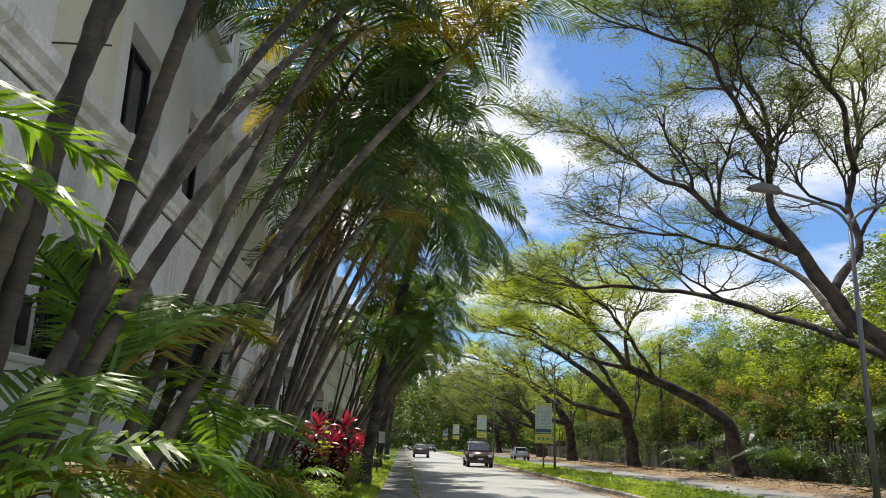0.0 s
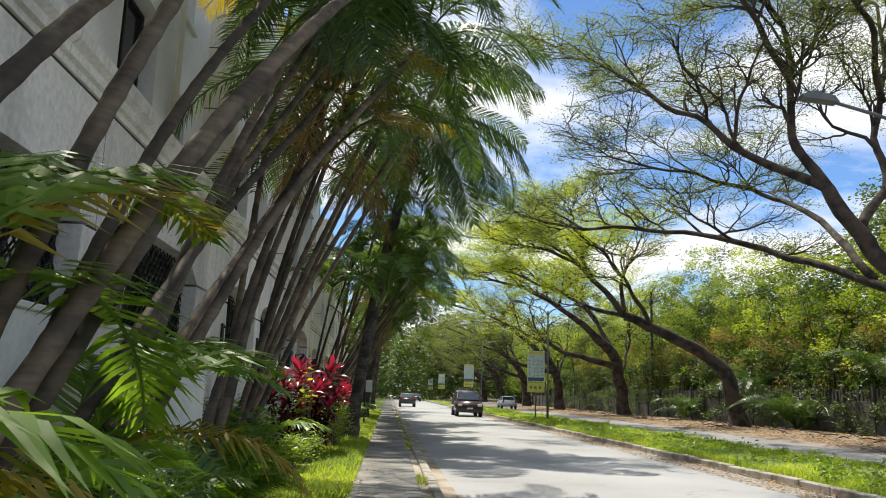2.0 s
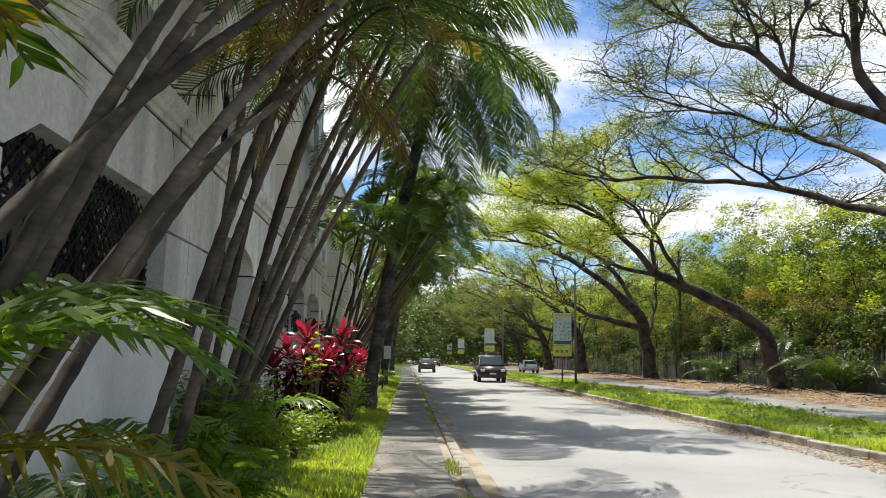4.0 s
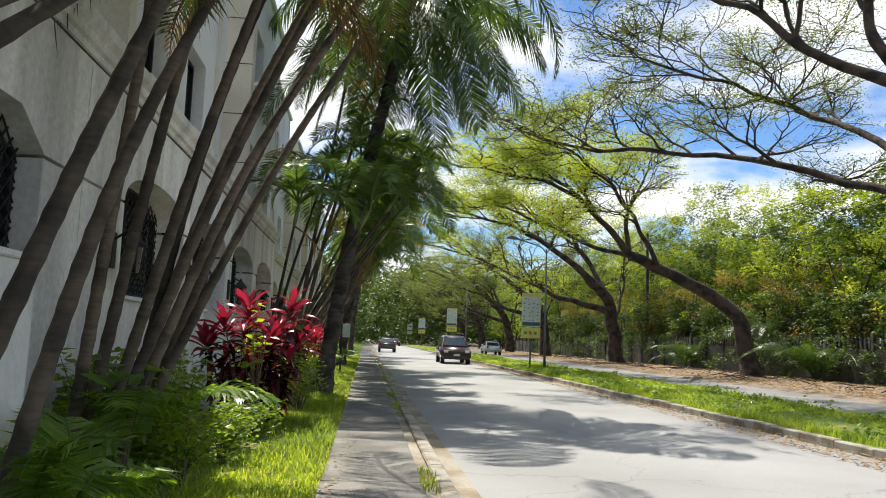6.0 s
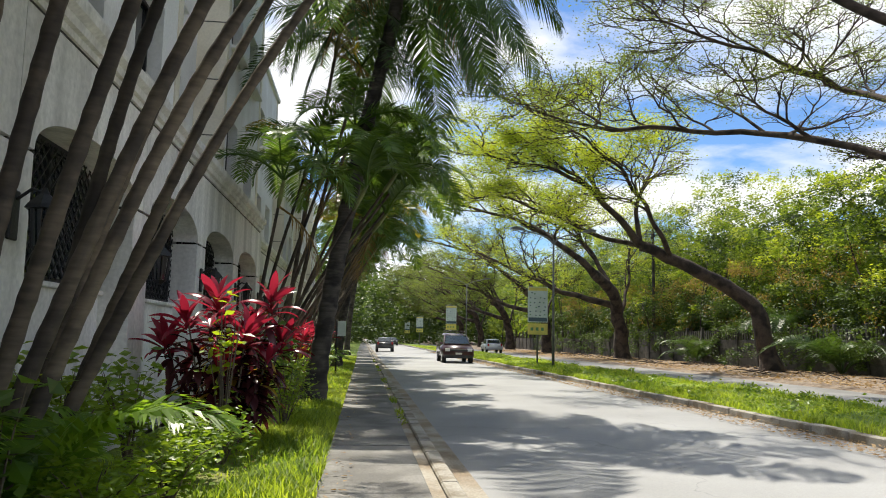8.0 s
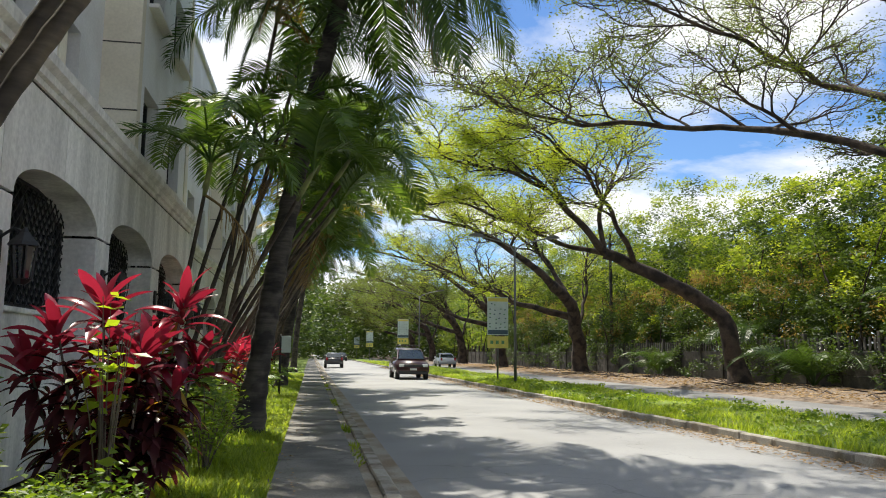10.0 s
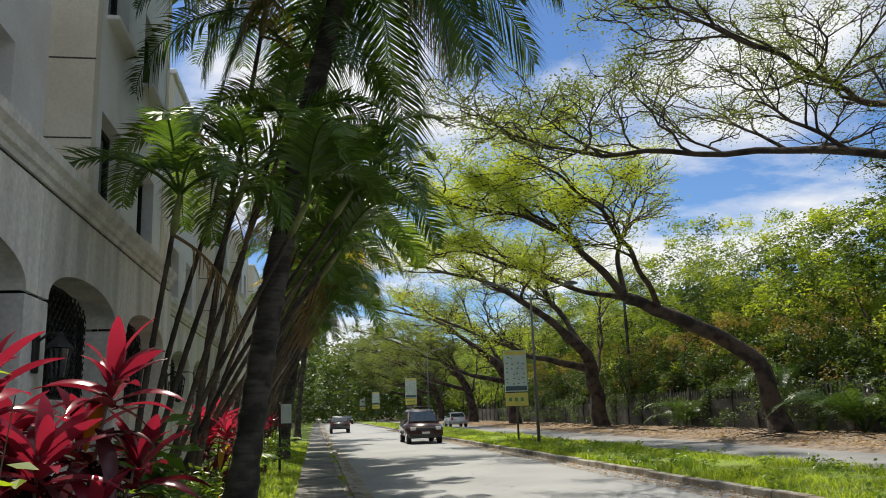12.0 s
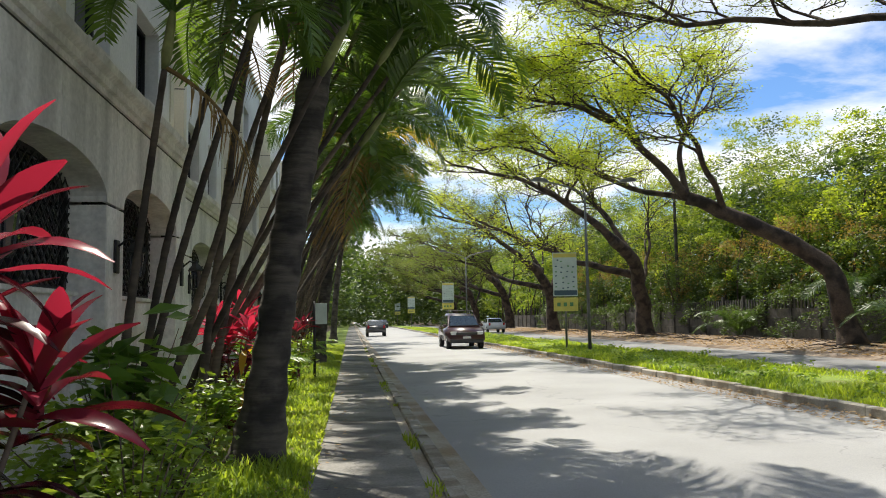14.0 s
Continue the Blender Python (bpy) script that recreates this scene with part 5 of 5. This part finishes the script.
street_lamp(8.9, 15.3, 6.4, "slim double-armed steel street lamp on the median")
street_lamp(8.6, 46.4, 6.3, "slim double-armed steel street lamp on the median")
street_lamp(8.6, 78, 6.3, "slim double-armed steel street lamp on the median")

# overhead cables along the woods, with two poles to hold them
for k, py in enumerate((-6.0, 31.5, 72.0, 112.0)):
    t = empty("utility_pole", (23.4, py, 0), "tall grey concrete utility pole among the trees", "pole", "utility poles")
    part("pole", Shape().tube([(23.4, py, -0.1), (23.4, py, 11.2)], [0.16, 0.10], 9), M_FENCE, t, smooth=True)
    part("crossarm", Shape().box(22.6, 24.2, py - 0.05, py + 0.05, 10.3, 10.42, 0.01), M_GALV, t)
for k, (x, z) in enumerate(((22.7, 10.45), (23.1, 10.45), (23.8, 10.45), (23.25, 9.4), (23.3, 8.6))):
    s = Shape()
    poles = (-6.0, 31.5, 72.0, 112.0)
    for a, b in zip(poles[:-1], poles[1:]):
        s.tube([(x, a + (b - a) * u / 10, z - 0.9 * 4 * (u / 10) * (1 - u / 10)) for u in range(11)], 0.014, 4, False)
    tagged(part("cable", s, M_DARK, None), "thin black overhead cable sagging between poles", "cable", "overhead cables")

# small post and a low sign in the verge
PX, PY = -1.32, 36.4
t = empty("verge_post", (PX, PY, 0.1), "thin dark post with a pale plate in the grass", "post")
part("post", Shape().tube([(PX, PY, 0.0), (PX, PY, 2.0)], 0.035, 8), M_DARK, t, smooth=True)
part("plate", Shape().box(PX + 0.02, PX + 0.30, PY - 0.02, PY, 1.45, 1.95, 0.004), M_BOARD, t, "pale square plate")


# ---- vehicles ----
def paint(name, color):
    m = bpy.data.materials.new(name)
    m.use_nodes = True
    p = m.node_tree.nodes["Principled BSDF"]
    p.inputs["Base Color"].default_value, p.inputs["Roughness"].default_value = (*color, 1), 0.28
    p.inputs["Coat Weight"].default_value, p.inputs["Coat Roughness"].default_value = 0.8, 0.05
    n = m.node_tree.nodes.new("ShaderNodeTexNoise"); n.inputs["Scale"].default_value = 3
    mr = m.node_tree.nodes.new("ShaderNodeMapRange"); mr.inputs[3].default_value, mr.inputs[4].default_value = 0.22, 0.42
    m.node_tree.links.new(n.outputs["Fac"], mr.inputs[0]); m.node_tree.links.new(mr.outputs[0], p.inputs["Roughness"])
    return m


M_TYRE = mat("tyre_rubber", (0.02, 0.02, 0.02), 0.85, 0.2)
M_RIM = mat("alloy_rim", (0.45, 0.45, 0.46), 0.35, 0.1, metal=0.8)
M_CARGLASS = glass_mat("car_glass", (0.03, 0.04, 0.045), 0.04)
M_LAMP = mat("headlight_glass", (0.65, 0.66, 0.66), 0.12, 0.1, bump=0)
M_PLATE = mat("pale_plate", (0.6, 0.6, 0.58), 0.5, 0.1)
M_TRIM = mat("black_trim", (0.025, 0.025, 0.027), 0.5, 0.2)


def car(name, x, y, yaw, lower, upper, width, length, color, label, rack=False, wheel_r=0.33):
    """lower, upper: side outlines (along, height); the car faces -y before yaw."""
    m = Matrix.Translation((x, y, 0.03)) @ Matrix.Rotation(radians(yaw), 4, "Z")
    t = empty(name, (x, y, 0.0), label, "car", "cars on the road")
    def add(shape, pname, material, parent=t, lab="", smooth=False):
        o = part(pname, shape, material, parent, lab, smooth)
        o.matrix_basis = m if parent is t else Matrix()
        if parent is not t:
            o.matrix_parent_inverse = Matrix()
        return o
    def body_bm(outline, w0, w1, zlo, zhi, bevel):
        bm = bmesh.new()
        def half(z):
            return (w0 + (w1 - w0) * max(0, min(1, (z - zlo) / (zhi - zlo)))) / 2
        a = [bm.verts.new((half(v), u, v)) for u, v in outline]
        b = [bm.verts.new((-half(v), u, v)) for u, v in outline]
        n = len(outline)
        bm.faces.new(a); bm.faces.new(list(reversed(b)))
        for i in range(n):
            bm.faces.new([a[i], b[i], b[(i + 1) % n], a[(i + 1) % n]])
        bmesh.ops.recalc_face_normals(bm, faces=bm.faces[:])
        bmesh.ops.bevel(bm, geom=bm.edges[:], offset=bevel, segments=2, affect="EDGES")
        return bm
    M = paint(name + "_paint", color)
    add(Shape().add_bm(body_bm(lower, width, width * 0.97, 0.3, 1.0, 0.05)), "body", M, smooth=True)
    zl, zh = min(v for u, v in upper), max(v for u, v in upper)
    cab = add(Shape().add_bm(body_bm(upper, width * 0.93, width * 0.74, zl, zh, 0.045)), "cabin", M, smooth=True)
    # glass set slightly proud of the cabin
    fb, ft = upper[0], upper[1]
    rb, rt = upper[-1], upper[-2]
    def half(z):
        return (width * 0.93 + (width * 0.74 - width * 0.93) * (z - zl) / (zh - zl)) / 2
    def lerp(a, b, k):
        return (a[0] + (b[0] - a[0]) * k, a[1] + (b[1] - a[1]) * k)
    for pname, lo, hi, dy in (("windscreen", fb, ft, -0.012), ("rear_window", rb, rt, 0.012)):
        a, b = lerp(lo, hi, 0.14), lerp(lo, hi, 0.90)
        wa, wb = half(a[1]) - 0.09, half(b[1]) - 0.08
        s = Shape().poly([(-wa, a[0] + dy, a[1] + 0.01), (wa, a[0] + dy, a[1] + 0.01), (wb, b[0] + dy, b[1] + 0.01), (-wb, b[0] + dy, b[1] + 0.01)])
        add(s, pname, M_CARGLASS, cab)
    za, zb = zl + (zh - zl) * 0.16, zh - (zh - zl) * 0.16
    def edge(lo, hi, z):
        return lo[0] + (hi[0] - lo[0]) * (z - lo[1]) / max(hi[1] - lo[1], 1e-4)
    f0, f1, r0, r1 = edge(fb, ft, za) + 0.12, edge(fb, ft, zb) + 0.12, edge(rb, rt, za) - 0.1, edge(rb, rt, zb) - 0.1
    for side in (1, -1):
        cuts = 3 if rack else 2
        for k in range(cuts):
            u0, u1 = k / cuts + 0.015, (k + 1) / cuts - 0.015
            A, B, C, D = f0 + (r0 - f0) * u0, f0 + (r0 - f0) * u1, f1 + (r1 - f1) * u1, f1 + (r1 - f1) * u0
            wa, wb = half(za) + 0.006, half(zb) + 0.006
            add(Shape().poly([(side * wa, A, za), (side * wa, B, za), (side * wb, C, zb), (side * wb, D, zb)]), "side_window", M_CARGLASS, cab)
        add(Shape().box(side * (width / 2 + 0.02) - 0.09, side * (width / 2 + 0.02) + 0.09, fb[0] + 0.32, fb[0] + 0.46, zl + 0.04, zl + 0.18, 0.03), "mirror", M)
        add(Shape().box(side * width * 0.36 - 0.16, side * width * 0.36 + 0.16, -length / 2 - 0.01, -length / 2 + 0.14, 0.66, 0.84, 0.03), "headlight", M_LAMP)
        add(Shape().box(side * width * 0.40 - 0.09, side * width * 0.40 + 0.09, length / 2 - 0.1, length / 2 + 0.01, 0.7, 0.95, 0.03), "tail_light", M_REDLAMP)
        for yy in (-length / 2 + 0.82, length / 2 - 0.85):
            cx = side * (width / 2 - 0.11)
            w = add(Shape().tube([(cx - side * 0.10, yy, wheel_r - 0.03), (cx - side * 0.07, yy, wheel_r - 0.03), (cx + side * 0.10, yy, wheel_r - 0.03), (cx + side * 0.125, yy, wheel_r - 0.03)], [wheel_r * 0.9, wheel_r, wheel_r, wheel_r * 0.9], 20), "wheel", M_TYRE, smooth=False)
            add(Shape().tube([(cx + side * 0.10, yy, wheel_r - 0.03), (cx + side * 0.132, yy, wheel_r - 0.03), (cx + side * 0.12, yy, wheel_r - 0.03)], [wheel_r * 0.64, wheel_r * 0.6, 0.02], 14), "rim", M_RIM, w)
    add(Shape().box(-width * 0.30, width * 0.30, -length / 2 - 0.015, -length / 2 + 0.1, 0.68, 0.80, 0.015), "grille", M_TRIM)
    add(Shape().box(-width * 0.46, width * 0.46, -length / 2 - 0.03, -length / 2 + 0.12, 0.28, 0.46, 0.03), "front_bumper", M_TRIM)
    add(Shape().box(-0.19, 0.19, -length / 2 - 0.045, -length / 2 - 0.03, 0.50, 0.60), "number_plate", M_PLATE)
    if rack:
        zt = zh + 0.02
        for side in (1, -1):
            add(Shape().tube([(side * 0.55, -0.7, zt), (side * 0.55, -0.6, zt + 0.09), (side * 0.55, 1.3, zt + 0.09), (side * 0.55, 1.4, zt)], 0.02, 6), "roof_rail", M_TRIM)
        for yy in (-0.4, 0.3, 1.0):
            add(Shape().tube([(-0.6, yy, zt + 0.1), (0.6, yy, zt + 0.1)], 0.018, 6), "roof_bar", M_TRIM)
    return t


M_REDLAMP = mat("red_lamp", (0.35, 0.02, 0.02), 0.2, 0.1, bump=0)
MPV_LOW = [(-2.28, 0.34), (-2.32, 0.55), (-2.28, 0.84), (-1.35, 1.05), (2.2, 1.08), (2.30, 0.8), (2.28, 0.36)]
MPV_UP = [(-1.45, 1.02), (-0.55, 1.66), (0.6, 1.74), (1.95, 1.68), (2.22, 1.04)]
SED_LOW = [(-2.1, 0.32), (-2.16, 0.5), (-2.1, 0.78), (-1.05, 0.93), (1.3, 0.95), (2.05, 0.92), (2.14, 0.7), (2.1, 0.34)]
SED_UP = [(-1.15, 0.9), (-0.45, 1.36), (0.2, 1.41), (0.85, 1.36), (1.5, 0.92)]
car("van", 5.1, 57.0, 0, MPV_LOW, MPV_UP, 1.78, 4.6, (0.045, 0.012, 0.018), "dark maroon people carrier with roof rack on the road", True)
car("car", 2.6, 128, 0, SED_LOW, SED_UP, 1.72, 4.3, (0.55, 0.57, 0.57), "pale silver saloon car far down the road")
car("car", 4.9, 150, 0, SED_LOW, SED_UP, 1.72, 4.3, (0.02, 0.025, 0.03), "dark saloon car far down the road")
car("car", 13.2, 92, 180, SED_LOW, SED_UP, 1.72, 4.3, (0.55, 0.56, 0.58), "silver saloon car on the far carriageway")
car("car", 1.75, 88, 180, SED_LOW, SED_UP, 1.72, 4.3, (0.05, 0.05, 0.055), "dark saloon car parked at the pavement's kerb")

# ---- kerbs and paving, piece by piece ----
kerb = tagged(new("kerb"), "worn concrete kerb stones beside the pavement", "kerb", kind="structure")
kmesh = [Shape().box(-0.085, 0.085, -0.48, 0.48, -0.12, 0.115 + 0.006 * k, 0.018).mesh("kerbstone", M_KERB) for k in range(3)]
kr = random.Random(3)
for i in range(85):
    place(part("kerbstone", kr.choice(kmesh), None, kerb), Matrix.Translation((0.40 + kr.uniform(-.008, .008), 6 + i * 0.975, 0)) @ Matrix.Rotation(kr.uniform(-.008, .008), 4, "Z"))
kerb2 = tagged(new("kerb"), "stained concrete kerb stones round the grassy median", "kerb", kind="structure")
for i in range(120):
    place(part("kerbstone", kr.choice(kmesh), None, kerb2), Matrix.Translation((7.035 + kr.uniform(-.012, .012), 10 + i * 0.975, 0.03 + kr.uniform(-.01, .01))) @ Matrix.Rotation(kr.uniform(-.012, .012), 4, "Z"))
for i in range(100):
    place(part("kerbstone", kr.choice(kmesh), None, kerb2), Matrix.Translation((10.57 + kr.uniform(-.012, .012), 10 + i * 0.975, 0.03)))
part("far_kerb", Shape().box(6.95, 7.12, 126.6, 420, -0.1, 0.15).box(10.49, 10.65, 107.1, 420, -0.1, 0.15).box(6.95, 7.12, -12, 9.5, -0.1, 0.15).box(10.49, 10.65, -12, 9.5, -0.1, 0.15), M_KERB, kerb2)
part("far_kerb", Shape().box(0.315, 0.485, 88.4, 300, -0.1, 0.12).box(0.315, 0.485, -12, 5.5, -0.1, 0.12), M_KERB, kerb)
paving = tagged(new("pavement"), "grey concrete pavement slabs along the verge", "pavement", kind="structure")
pmesh = [Shape().box(-0.522, 0.522, -0.742, 0.742, -0.1, 0.1 + 0.004 * k, 0.008).mesh("paving_slab", M_WALK) for k in range(3)]
for i in range(66):
    place(part("paving_slab", kr.choice(pmesh), None, paving), Matrix.Translation((-0.335, -2 + i * 1.5, 0)) @ Matrix.Rotation(kr.uniform(-.002, .002), 4, "X"))
part("far_paving", Shape().box(-0.857, 0.187, 96.3, 300, -0.1, 0.1).box(-0.857, 0.187, -12, -2.8, -0.1, 0.1), M_WALK, paving)
